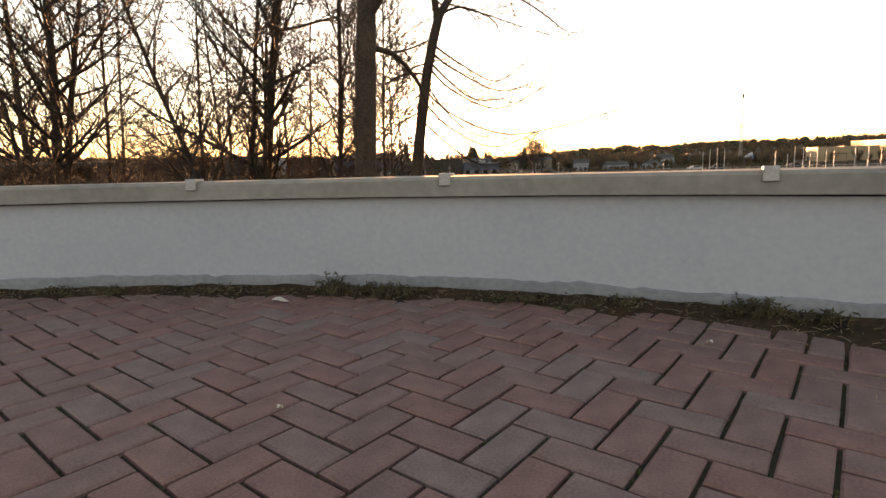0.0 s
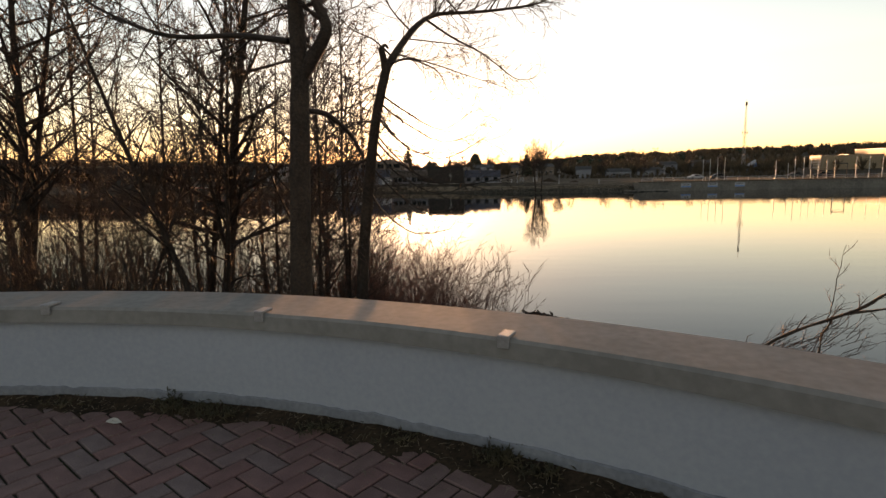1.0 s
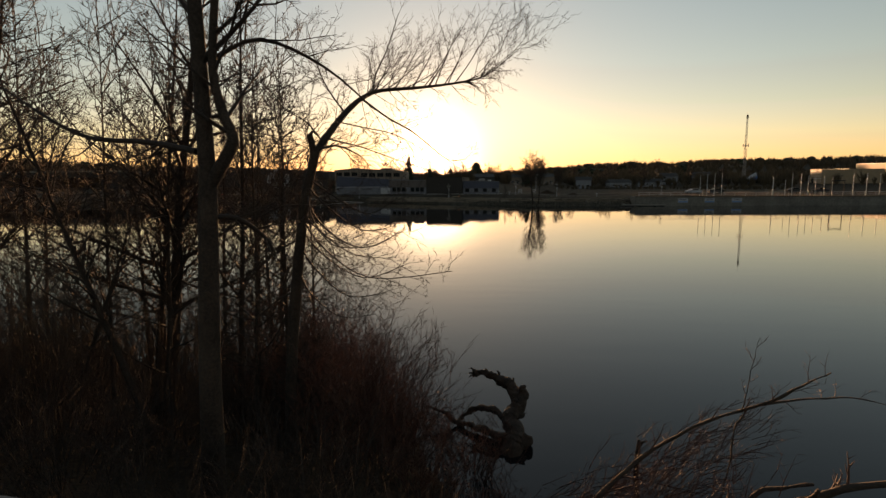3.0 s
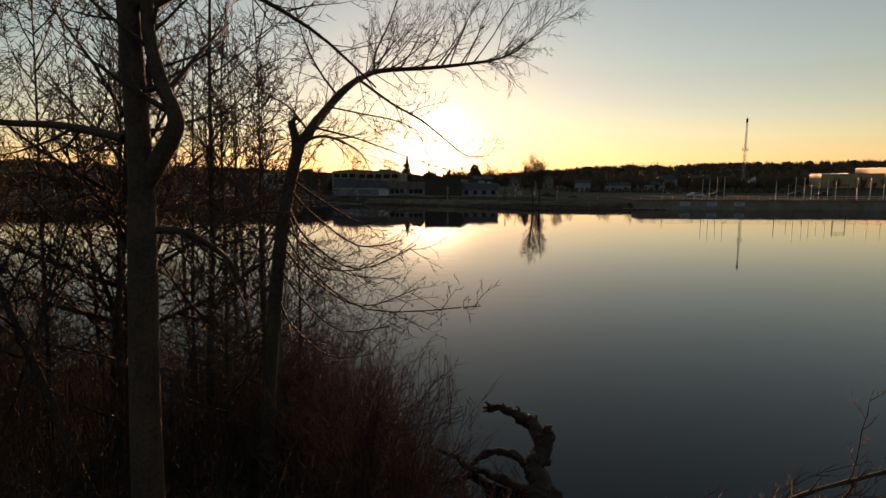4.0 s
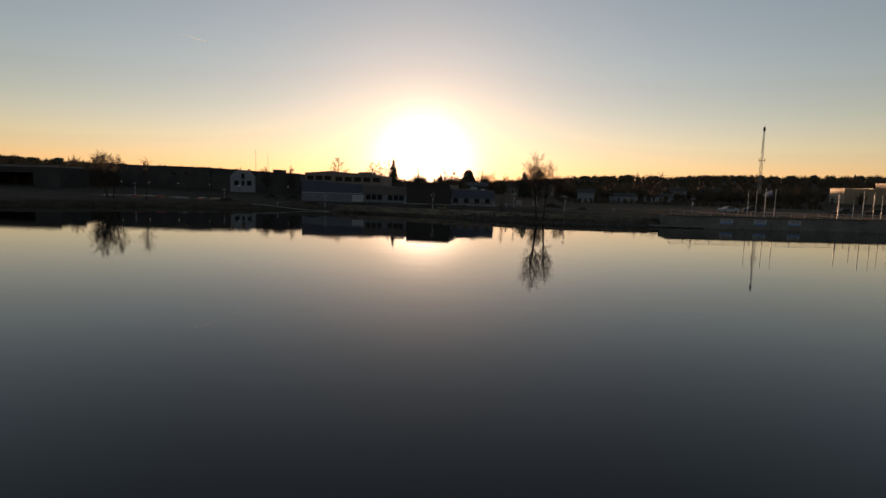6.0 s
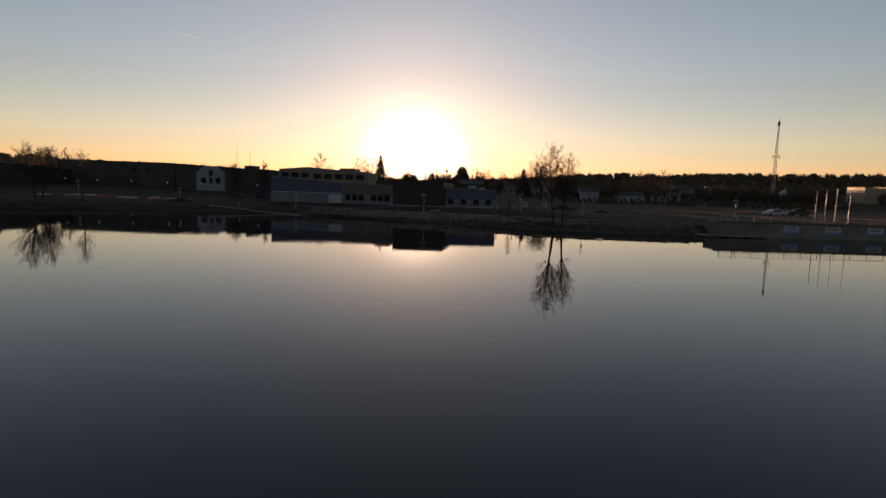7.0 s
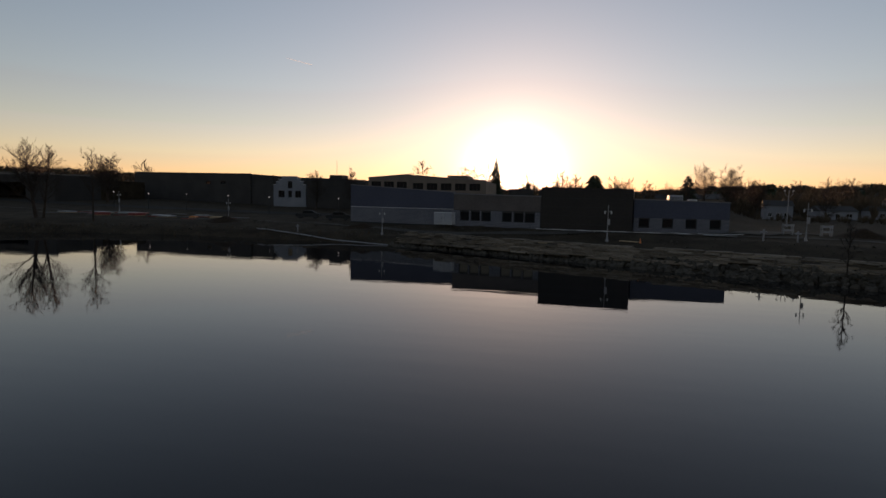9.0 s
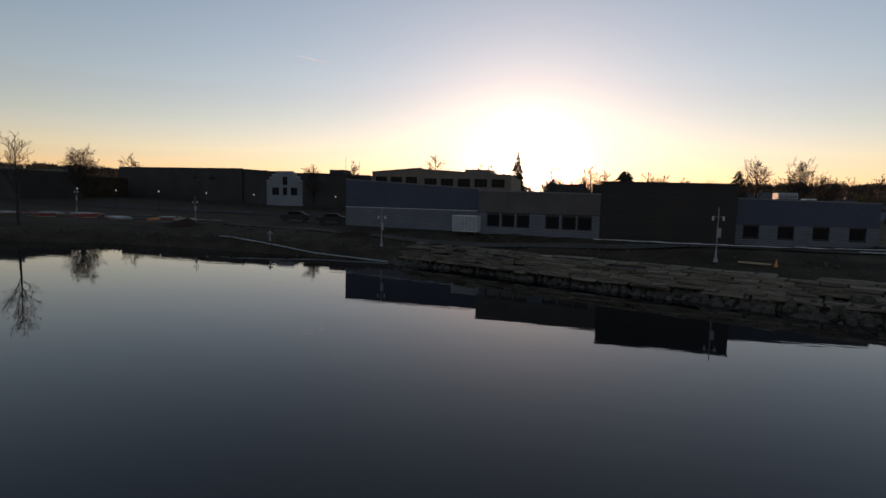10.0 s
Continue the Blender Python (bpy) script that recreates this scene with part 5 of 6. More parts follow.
for k in range(34):
    x = random.uniform(-99, -62)
    y = random.uniform(176, 186)
    l = random.uniform(1.5, 6.5)
    b = thing("board", Matrix.LocRotScale((x, y, gz(x, y) + 0.03), Euler((0, 0, random.gauss(0.05, 0.35))), None), "long pale board lying on the building site", "board", "boards strewn on the building site")
    part("board_face", boxes((-l / 2, -0.12, 0, l / 2, 0.12, 0.09), bevel=0.01), random.choice((M_POLE, M_CONCRETE, M_CONCRETE, M_RED, M_RED, M_COPING)), b)


def dirt_mound(x, y, r, h):
    v, f, n = [], [], 28
    for j in range(7):
        for i in range(n):
            a, s = 6.283 * i / n, j / 6
            q = r * s * (1 + 0.2 * noise.noise((math.cos(a) * 1.5, math.sin(a) * 1.5, x)))
            px, py = x + 1.6 * q * math.cos(a), y + q * math.sin(a)
            v.append((px, py, gz(px, py) - 0.1 + h * (0.5 + 0.5 * math.cos(math.pi * s)) * (1 + 0.35 * noise.noise((px * 0.9, py * 0.9, 4)))))
    for j in range(6):
        for i in range(n):
            f.append((j * n + i, (j + 1) * n + i, (j + 1) * n + (i + 1) % n, j * n + (i + 1) % n))
    tagged(ob_from("dirt_mound", v, f, M_DIRT, smooth=True), "low heap of dark dug earth on the building site", "mound", "heaps of earth on the far bank")


for x, y, r, h in ((29.6, 167.0, 2.6, 1.1), (-58, 171.5, 2.4, 0.8), (-33.5, 167.5, 2.0, 0.6), (36, 160, 2.2, 0.7)):
    dirt_mound(x, y, r, h)


def bollard(x, y, label, mt, h=0.95):
    t = thing("hydrant_marker", Matrix.Translation((x, y, gz(x, y))), label, "bollard")
    part("post", rods(((0, 0, -0.1), (0, 0, h), 0.09, 0.08), sides=8), mt, t)
    part("top", rods(((-0.28, 0, h - 0.1), (0.28, 0, h - 0.1), 0.07), ((0, 0, h), (0, 0, h + 0.2), 0.12, 0.02), sides=8), mt, t)


for x, y in ((16.6, 152.5), (-40.8, 163), (13.6, 152.5), (40, 148)):
    bollard(x, y, "pale grey capped standpipe on the bank", M_POLE)
for x, y in ((2.3, 152.5),):
    c = thing("traffic_cone", Matrix.Translation((x, y, gz(x, y))), "orange traffic cone on the bank", "cone")
    part("foot", boxes((-0.15, -0.15, 0, 0.15, 0.15, 0.04)), M_BLACK, c)
    part("cone", rods(((0, 0, 0.04), (0, 0, 0.55), 0.11, 0.03), sides=10), M_ORANGE, c)
for x, y, l in ((-3.5, 152.8, 3.2), (-8.2, 155, 2.4), (-12.5, 157.4, 2.2), (1.5, 153.6, 2.2), (11.5, 158.5, 3.2)):
    k = thing("timber", Matrix.LocRotScale((x, y, gz(x, y) + 0.1), Euler((0, 0.02, random.uniform(-0.5, 0.1))), None), "pale sawn timber lying on the bank", "timber")
    part("plank", boxes((-l / 2, -0.12, -0.05, l / 2, 0.12, 0.06), bevel=0.01), M_LUMBER if l < 3 else M_WHITE, k)
for x, y in ((20.9, 165.7), (25.0, 165.7)):
    b = thing("barricade", Matrix.Translation((x, y, gz(x, y))), "pale grey folding traffic barricade", "barricade")
    for xx in (-0.5, 0.5):
        for yy in (-0.25, 0.18):
            part("leg", boxes((xx - 0.04, yy, 0, xx + 0.04, yy + 0.07, 1.3)), M_POLE, b)
    for z in (0.4, 1.0):
        part("board", boxes((-0.6, -0.28, z, 0.6, -0.251, z + 0.25)), M_POLE, b)


def car(x, y, rz, mt, label):
    t = thing("car", Matrix.LocRotScale((x, y, gz(x, y) + 0.1), Euler((0, 0, radians(rz))), None), label, "car", "parked cars")
    prof = [(-2.1, 0.35), (-2.15, 0.75), (-1.95, 0.95), (-1.2, 1.0), (-0.65, 1.45), (0.8, 1.48), (1.55, 1.0), (2.1, 0.9), (2.15, 0.35)]
    v = [(px, s * 0.85, pz) for s in (-1, 1) for px, pz in prof]
    k = len(prof)
    f = [tuple(range(k)), tuple(reversed(range(k, 2 * k)))] + [(i, (i + 1) % k, k + (i + 1) % k, k + i) for i in range(k)]
    ob_from("body", v, [tuple(reversed(q)) for q in f], mt, t)
    part("side_window", boxes((-0.8, -0.862, 1.02, 0.95, -0.852, 1.38)), M_GLASS, t)
    part("side_window", boxes((-0.8, 0.852, 1.02, 0.95, 0.862, 1.38)), M_GLASS, t)
    for px in (-1.35, 1.35):
        for py in (-0.8, 0.8):
            w = part("wheel", rods(((px, py - 0.1, 0.3), (px, py + 0.1, 0.3), 0.32), sides=14), M_BLACK, t)
            part("rim", rods(((px, py - 0.11, 0.3), (px, py + 0.11, 0.3), 0.18), sides=10), M_FRAME, w)


for x, y, rz, mt, lab in ((-44.0, 184.5, 20, M_BLACK, "dark car parked beside the low building"), (-50.5, 186, 15, M_BLACK, "dark car parked on the lot"), (69.9, 157.7, 5, M_WHITE, "white car parked above the quay"), (80, 166, -5, M_FRAME, "dark car parked above the bank"), (104, 168, 3, M_FRAME, "dark car parked behind the quay"), (112, 168, 3, M_GREYWALL, "grey car parked behind the quay")):
    car(x, y, rz, mt, lab)

boat = thing("boat", Matrix.LocRotScale((168.7, 314.6, gz(168.7, 314.6) + 0.6), Euler((0, radians(-28), radians(20))), None), "boat stored ashore in white and blue wrapping", "boat")
for nm, mt, z0, z1, wd in (("hull", M_BLUE, 0.6, 2.6, 1.5), ("cover", M_WHITE, 2.6, 4.4, 1.7)):
    v, f = [], []
    for i in range(9):
        u = i / 8
        w = wd * (math.sin(math.pi * (0.12 + 0.88 * u) ** 0.8) * 0.9 + 0.1)
        v += [(9 * u - 4.5, -w * 0.7, z0), (9 * u - 4.5, -w, z1 - 0.5), (9 * u - 4.5, 0, z1 + 0.3 * math.sin(3.1 * u)), (9 * u - 4.5, w, z1 - 0.5), (9 * u - 4.5, w * 0.7, z0)]
    for i in range(8):
        for q in range(5):
            f.append((i * 5 + q, i * 5 + (q + 1) % 5, i * 5 + 5 + (q + 1) % 5, i * 5 + 5 + q))
    f += [(0, 1, 2, 3, 4), (44, 43, 42, 41, 40)]
    ob_from(nm, v, f, mt, boat)
for x in (-3.0, 2.6):
    part("cradle", boxes((x, -1.2, -1.5, x + 0.4, 1.2, 0.65)), M_GREYWALL, boat)

trail = ob_from("contrail", [(-1971.8, 3739.0, 1042.6), (-1971.8, 3739.0, 1040.4), (-1889.0, 3785.3, 1027.9), (-1889.0, 3785.3, 1023.7), (-1806.4, 3831.6, 1012.5), (-1806.4, 3831.6, 1008.0)], [(0, 1, 3, 2), (2, 3, 5, 4)], M_VAPOUR)
tagged(trail, "thin white vapour trail high in the sky", "contrail")

# overpass at the left end
br = thing("bridge", Matrix.LocRotScale((-182, 222, 0), Euler((0, 0, radians(-3))), None), "dark concrete road bridge on stout piers", "bridge")
part("deck", boxes((-130, -6, 6.7, 45, 6, 7.4)), M_GREYWALL, br)
for y in (-5.5, 4.9):
    part("girder", boxes((-130, y, 5.4, 45, y + 0.6, 6.698)), M_GREYWALL, br)
part("parapet", boxes((-130, -6, 7.4, 45, -5.75, 8.1)), M_CONCRETE, br, "pale parapet")
part("parapet", boxes((-130, 5.75, 7.4, 45, 6, 8.1)), M_CONCRETE, br, "pale parapet")
for x in (-100, -72, -44, -16, 12):
    part("pier", boxes((x - 0.8, -5.2, -2.5, x + 0.8, 5.2, 5.398)), M_GREYWALL, br)
part("abutment", boxes((36, -7, -2, 46, 7, 6.698)), M_GREYWALL, br)
# added filler: shuts out bright sky under the deck in the water reflection
part("embankment", boxes((-130, 6.5, -2.5, 45, 24, 6.6)), M_BANK, br, "dark earth fill added to block the sky under the bridge")
for x, y, h in ((-93, 260, 24), (-88, 262, 21)):
    m = thing("radio_mast", Matrix.Translation((x * 1.9, y * 1.9, 10)), "thin distant radio mast", "mast", "distant radio masts")
    part("mast", rods(((0, 0, 0), (0, 0, h), 0.22, 0.12), sides=4), M_POLE, m)

# ---------------------------------------------------------------- far bank: trees
def far_tree(x, y, h, r, seed, label, lean=(0, 0), limbs=16, limb_len=0.34, first=0.3, spread=(25, 50), lift=0.3, rmin=0.02, group="bare trees on the far bank", kids=(5, 5, 4)):
    return tree("tree", (x, y, gz(x, y)), h * 0.86, r, seed, label, lean, limbs, 3, first, spread, lift, limb_len, group=group, rmin=rmin, kids=kids)


far_tree(21.1, 133.6, 12.4, 0.24, 401, "tall bare tree standing on the far water's edge", (-1.2, 0), 36, 0.50, 0.42, (24, 52), 0.22, kids=(5, 7, 6), rmin=0.012)
far_tree(22.3, 134.2, 11.3, 0.2, 402, "tall slim bare tree at the far water's edge", (0.7, 0), 30, 0.46, 0.42, (24, 50), 0.22, kids=(5, 7, 6), rmin=0.012)
far_tree(-85.9, 164.2, 11.0, 0.3, 403, "spreading bare tree on the far bank", (-1.8, 0), 30, 0.58, 0.28, (26, 55), 0.2, kids=(5, 7, 6), rmin=0.02)
far_tree(-84.4, 164.0, 10.6, 0.22, 404, "bare tree leaning beside another", (1.6, 0), 26, 0.5, 0.28, (26, 52), 0.2, kids=(5, 7, 6), rmin=0.02)
far_tree(-76.2, 165.1, 10.6, 0.16, 405, "slim bare tree on the far bank", (0, 0), 22, 0.4, 0.42, (25, 55), 0.24, kids=(5, 7, 6), rmin=0.016)
far_tree(-126, 219, 11.6, 0.36, 406, "broad round bare tree behind the bank", (0, 0), 44, 0.62, 0.24, (30, 68), 0.2, kids=(6, 8, 6), rmin=0.022)
far_tree(14.5, 139.3, 4.2, 0.06, 407, "young bare sapling on the far bank", rmin=0.012)
for i, (x, y, h) in enumerate(((31.5, 262, 9), (-55.8, 294, 16), (-31, 300, 15), (-16, 300, 14), (-3, 305, 13), (2, 308, 12), (17, 312, 12), (23, 315, 11), (30, 318, 11), (-41, 330, 17), (-46, 334, 16),
                               (118, 372, 15), (126, 376, 14), (96, 350, 13), (152, 420, 16), (68, 330, 12), (-150, 260, 13), (-168, 262, 12), (72, 270, 9), (92, 268, 10), (128, 300, 12), (140, 290, 10))):
    far_tree(x, y, h, 0.22, 420 + i, "bare tree behind the far bank buildings", limbs=22, limb_len=0.5, first=0.2, spread=(38, 80), lift=0.16, rmin=0.05, kids=(4, 5, 4))
for x, y, h, ll, lab in ((36.6, 239.5, 11.4, 0.6, "broad round bare tree behind the wing"), (41.4, 280, 13.8, 0.58, "broad round bare tree on the skyline"), (47, 252, 9.5, 0.6, "low spreading bare tree beside larger ones"), (-65.6, 221.4, 9.6, 0.42, "small bare tree before the dark block"), (-57.2, 224.2, 10.5, 0.34, "slim bare tree before the dark block")):
    far_tree(x, y, h, 0.2, 470 + int(x), lab, limbs=40, limb_len=ll, first=0.26, spread=(28, 66), lift=0.2, rmin=0.022, kids=(6, 8, 6))


def conifer(x, y, h, w, seed, label, taper=0.85):
    rng = random.Random(seed)
    t = thing("conifer", Matrix.Translation((x, y, gz(x, y))), label, "tree", "conifers behind the far bank")
    part("trunk", rods(((0, 0, -0.3), (0, 0, h * 0.95), 0.25, 0.05), sides=6), M_BARK, t)
    v, f = [], []
    tiers = int(h / 0.42)
    for k in range(tiers):
        s = k / tiers
        rad, z, m = w * (1 - s) ** taper + 0.12, h * (0.12 + 0.88 * s), 11
        for j in range(m):
            a, rr = j * 6.283 / m + rng.random(), rad * rng.uniform(0.6, 1.15)
            b, dz = len(v), rng.uniform(0.25, 0.6) * rr * 0.5
            v += [(0.05 * math.cos(a), 0.05 * math.sin(a), z + 0.25), (rr * math.cos(a - 0.2), rr * math.sin(a - 0.2), z - dz), (rr * 1.12 * math.cos(a), rr * 1.12 * math.sin(a), z - dz * 1.2),
                  (rr * math.cos(a + 0.2), rr * math.sin(a + 0.2), z - dz), (rr * 0.6 * math.cos(a), rr * 0.6 * math.sin(a), z + 0.15)]
            f += [(b, b + 1, b + 4), (b + 1, b + 2, b + 4), (b + 2, b + 3, b + 4), (b + 3, b, b + 4), (b, b + 3, b + 1), (b + 1, b + 3, b + 2)]
    ob_from("crown", v, f, M_EVERGREEN, t, "dark needled boughs")


conifer(-25.4, 273, 16.8, 3.6, 1, "tall narrow spruce on the skyline")
conifer(9.7, 317, 13.0, 6.6, 2, "broad dark pine behind the buildings", 0.5)
conifer(34.9, 274, 11.6, 3.4, 3, "small dark spruce behind the wing", 0.55)
conifer(-15.0, 280, 8.5, 2.6, 4, "dark pine below the setting sun")


# far woods and brush belts: countless small clumps
def clump_belt(name, seed, count, place, size, material, label):
    rng = random.Random(seed)
    v, f = [], []
    for _ in range(count):
        x, y = place(rng)
        z, s = gz(x, y), size * rng.uniform(0.5, 1.3)
        b, m = len(v), 7
        for ring_k, (rr, zz) in enumerate(((0.3, 0.0), (0.58, 0.35), (0.5, 0.72))):
            for j in range(m):
                a = 6.283 * j / m + ring_k
                q = rr * s * rng.uniform(0.6, 1.4)
                v.append((x + q * math.cos(a), y + q * math.sin(a), z + s * (zz + rng.uniform(-0.12, 0.12)) * 1.2))
        v.append((x + rng.uniform(-0.1, 0.1) * s, y, z + s * rng.uniform(0.92, 1.12)))
        for k in range(2):
            for j in range(m):
                f.append((b + k * m + j, b + k * m + (j + 1) % m, b + (k + 1) * m + (j + 1) % m, b + (k + 1) * m + j))
        for j in range(m):
            f.append((b + 2 * m + j, b + 2 * m + (j + 1) % m, b + 3 * m))
    ob = ob_from(name, v, f, material)
    return tagged(ob, label, "woods", kind="stuff")


def twig_belt(name, seed, count, place, size, blades, material, label, thick=1.0):
    """Bare crowns far off: sheaves of thin boughs fanning up from each foot."""
    rng = random.Random(seed)
    v, f = [], []
    for _ in range(count):
        x, y = place(rng)
        z, h = gz(x, y), size * rng.uniform(0.55, 1.35)
        wide = h * rng.uniform(0.28, 0.5)
        for _ in range(blades):
            a, k, b = rng.uniform(0, 6.283), math.sqrt(rng.random()), rng.random() ** 1.5 * 0.55
            foot = Vector((x + math.cos(a) * k * wide * b, y + math.sin(a) * k * wide * b, z + h * b - 0.3))
            tip = Vector((x + math.cos(a) * k * wide, y + math.sin(a) * k * wide, z + h * (b + (1 - b) * math.sqrt(max(0.05, 1 - k * k * 0.8)) * rng.uniform(0.6, 1.0))))
            s, c = rng.uniform(0, 6.283), h * rng.uniform(0.008, 0.022) * thick
            o = Vector((math.cos(s) * c, math.sin(s) * c, 0))
            n = len(v)
            v += [foot - o, foot + o, tip]
            f.append((n, n + 1, n + 2))
    ob = ob_from(name, v, f, material)
    return tagged(ob, label, "woods", kind="stuff")


def polar(a0, a1, r0, r1):
    def place(rng):
        a, r = radians(rng.uniform(a0, a1)), math.sqrt(rng.uniform(r0 * r0, r1 * r1))
        return r * math.sin(a), r * math.cos(a)
    return place


twig_belt("far_woods", 1, 3900, polar(-60, 60, 540, 1000), 8.5, 30, M_WOODS, "bare brown woods covering the far hills", 4.0)
twig_belt("middle_woods", 2, 1500, polar(-60, 60, 345, 560), 7.0, 40, M_WOODS, "bare brown trees below the hills", 2.2)
twig_belt("town_trees", 3, 330, polar(6, 31.5, 322, 400), 6.5, 110, M_WOODS, "bare trees and hedges among the houses", 1.5)
twig_belt("hedges", 8, 230, polar(7, 31.5, 258, 292), 2.3, 60, M_WOODS, "low bare hedges and brush below the houses", 1.4)
# added sun blocker: keeps low sunlight in the gap off the lot
twig_belt("hedges", 9, 16, lambda rng: (rng.uniform(-57, -47), rng.uniform(236, 244)), 6.0, 130, M_WOODS, "bare brush added to block the low sun in the gap between the warehouse blocks", 1.6)
twig_belt("town_trees", 4, 260, polar(-60, -13, 268, 360), 7.0, 100, M_WOODS, "bare trees behind the warehouse row")
clump_belt("evergreen_woods", 5, 380, polar(-60, 60, 600, 1000), 7, M_EVERGREEN, "dark evergreens on the far hills")
twig_belt("bank_brush", 6, 600, lambda rng: (lambda x: (x, table(FAR, x) + rng.uniform(0.3, 5)))(rng.uniform(-140, -30)), 0.5, 26, M_WOODS, "low dead brush along the far bank")
twig_belt("town_trees", 7, 70, polar(-9, 9, 288, 335), 9.0, 110, M_WOODS, "bare trees crowding behind the riverside building")

# ---------------------------------------------------------------- far bank: stone terraces and riprap
TERRACE = ((-25.5, 160.2), (-18.6, 156.5), (-11.1, 152.6), (-3.6, 149.3), (2.4, 146.6), (6.7, 145.0), (12.5, 142.4), (19, 138.5), (25, 136.4), (33, 135.0), (44, 134.4))


def on_terrace(s):
    P = [Vector((*p, 0)) for p in TERRACE]
    for a, b in zip(P, P[1:]):
        L = (b - a).length
        if s <= L:
            return a.lerp(b, s / L), (b - a).normalized()
        s -= L
    return None


def block_mesh(rng):
    bm = boxes((-0.5, -0.5, -0.5, 0.5, 0.5, 0.5), bevel=0.07)
    for v in bm.verts:
        v.co += Vector((rng.gauss(0, 0.025), rng.gauss(0, 0.05), rng.gauss(0, 0.05)))
    me = bpy.data.meshes.new("stone")
    bm.to_mesh(me)
    bm.free()
    me.materials.append(M_STONE)
    return me


rng = random.Random(77)
meshes = [block_mesh(rng) for _ in range(8)]
terrace = thing("terrace", Matrix.Identity(4), "stepped terrace of rough limestone blocks above the water", "retaining wall", kind="structure")
rest_v, rest_f, laid = [], [], 0
for course in range(8):
    s = rng.uniform(0, 1)
    while True:
        w = rng.uniform(0.7, 2.6)
        hit = on_terrace(s + w / 2)
        if hit is None:
            break
        p, d = hit
        nrm = Vector((d.y, -d.x, 0))
        out = 0.32 * course + rng.uniform(-0.14, 0.14) - 1.2
        q = p + nrm * out
        if rng.random() > 0.06:
            m = Matrix.LocRotScale((q.x, q.y, -1.74 - 0.15 * course + rng.uniform(-0.03, 0.03)), Euler((0, rng.uniform(-0.025, 0.025), math.atan2(d.y, d.x) + rng.uniform(-0.09, 0.09))), (w * 0.96, rng.uniform(0.7, 1.1), rng.uniform(0.14, 0.19)))
            me = rng.choice(meshes)
            if -14 < q.x < 27 and laid < 300:
                ob = new("stone", me)
                ob.parent = terrace
                ob.matrix_basis = m
                laid += 1
            else:
                k = len(rest_v)
                rest_v += [m @ v.co for v in me.vertices]
                rest_f += [tuple(k + i for i in f.vertices) for f in me.polygons]
        s += w
ob_from("stone_courses", rest_v, rest_f, M_STONE, terrace, kind="stuff")


def rubble(name, seed, count, place, lo, hi, label):
    rng = random.Random(seed)
    v, f = [], []
    for _ in range(count):
        x, y = place(rng)
        s = rng.uniform(lo, hi)
        z = max(gz(x, y), WATER - 0.2) + 0.15 * s
        b = len(v)
        q = Euler((rng.uniform(0, 3), rng.uniform(0, 3), rng.uniform(0, 3))).to_matrix()
        for c in ((1, 0, 0), (-1, 0, 0), (0, 1, 0), (0, -1, 0), (0, 0, 1), (0, 0, -1), (0.6, 0.6, 0.6), (-0.6, 0.6, 0.6), (0.6, -0.6, 0.6), (-0.6, -0.6, 0.6), (0.6, 0.6, -0.6), (-0.6, 0.6, -0.6), (0.6, -0.6, -0.6), (-0.6, -0.6, -0.6)):
            o = q @ Vector((c[0] * 1.3, c[1], c[2] * 0.7)) * s * 0.5 * rng.uniform(0.75, 1.2)
            v.append((x + o.x, y + o.y, z + o.z))
        for a, c, e in ((0, 6, 8), (0, 8, 12), (0, 12, 10), (0, 10, 6), (1, 9, 7), (1, 13, 9), (1, 11, 13), (1, 7, 11), (2, 7, 6), (2, 6, 10), (2, 10, 11), (2, 11, 7), (3, 8, 9), (3, 12, 8), (3, 13, 12), (3, 9, 13), (4, 6, 7), (4, 8, 6), (4, 9, 8), (4, 7, 9), (5, 11, 10), (5, 10, 12), (5, 12, 13), (5, 13, 11)):
            f.append((b + a, b + c, b + e))
    ob = ob_from(name, v, f, M_RUBBLE)
    return tagged(ob, label, "rubble", kind="stuff")


def along_shore(x0, x1, d0, d1):
    def place(rng):
        x = rng.uniform(x0, x1)
        return x, table(FAR, x) + rng.uniform(d0, d1)
    return place


rubble("riprap", 5, 1700, along_shore(-26, 44, -0.9, 2.2), 0.22, 0.75, "grey riprap boulders along the waterline")
rubble("riprap", 6, 600, along_shore(-130, -26, -0.3, 6), 0.08, 0.32, "scattered broken stone on the muddy bank")
rubble("gravel", 7, 500, along_shore(-60, 40, 5, 14), 0.08, 0.3, "scattered stones and debris on the bank")

# ---------------------------------------------------------------- plaza: dirt, weeds and litter
def wall_strip_point(rng, a0, a1, spread):
    a = radians(rng.uniform(a0, a1))
    r = 6.23 - abs(rng.gauss(0, spread))
    return CX + r * math.sin(a), CY + r * math.cos(a), a, r


dv, df, rows = [], [], 9
for i in range(401):
    a = radians(-70 + 160 * i / 400)
    width = 0.16 + 0.11 * noise.noise((a * 5, 1, 0)) + 0.09 * noise.noise((a * 22, 2, 0)) + 0.05 * noise.noise((a * 71, 6, 0)) + 0.19 * ease(4, 32, math.degrees(a)) * (0.8 + 0.6 * noise.noise((a * 9, 5, 0)))
    for j in range(rows):
        s = j / (rows - 1)
        r = 6.25 - max(0.05, width) * s
        z = -0.010 + (0.038 * (1 - s) ** 1.3 + 0.013 * noise.noise((a * 42, s * 4, 4)) * (1 - 0.4 * s) + 0.008 * noise.noise((a * 190, s * 14, 2)) * (1 - s)) * (1 if j < rows - 1 else 0)
        dv.append((CX + r * math.sin(a), CY + r * math.cos(a), z))
for i in range(400):
    for j in range(rows - 1):
        df.append((i * rows + j, i * rows + j + 1, (i + 1) * rows + j + 1, (i + 1) * rows + j))
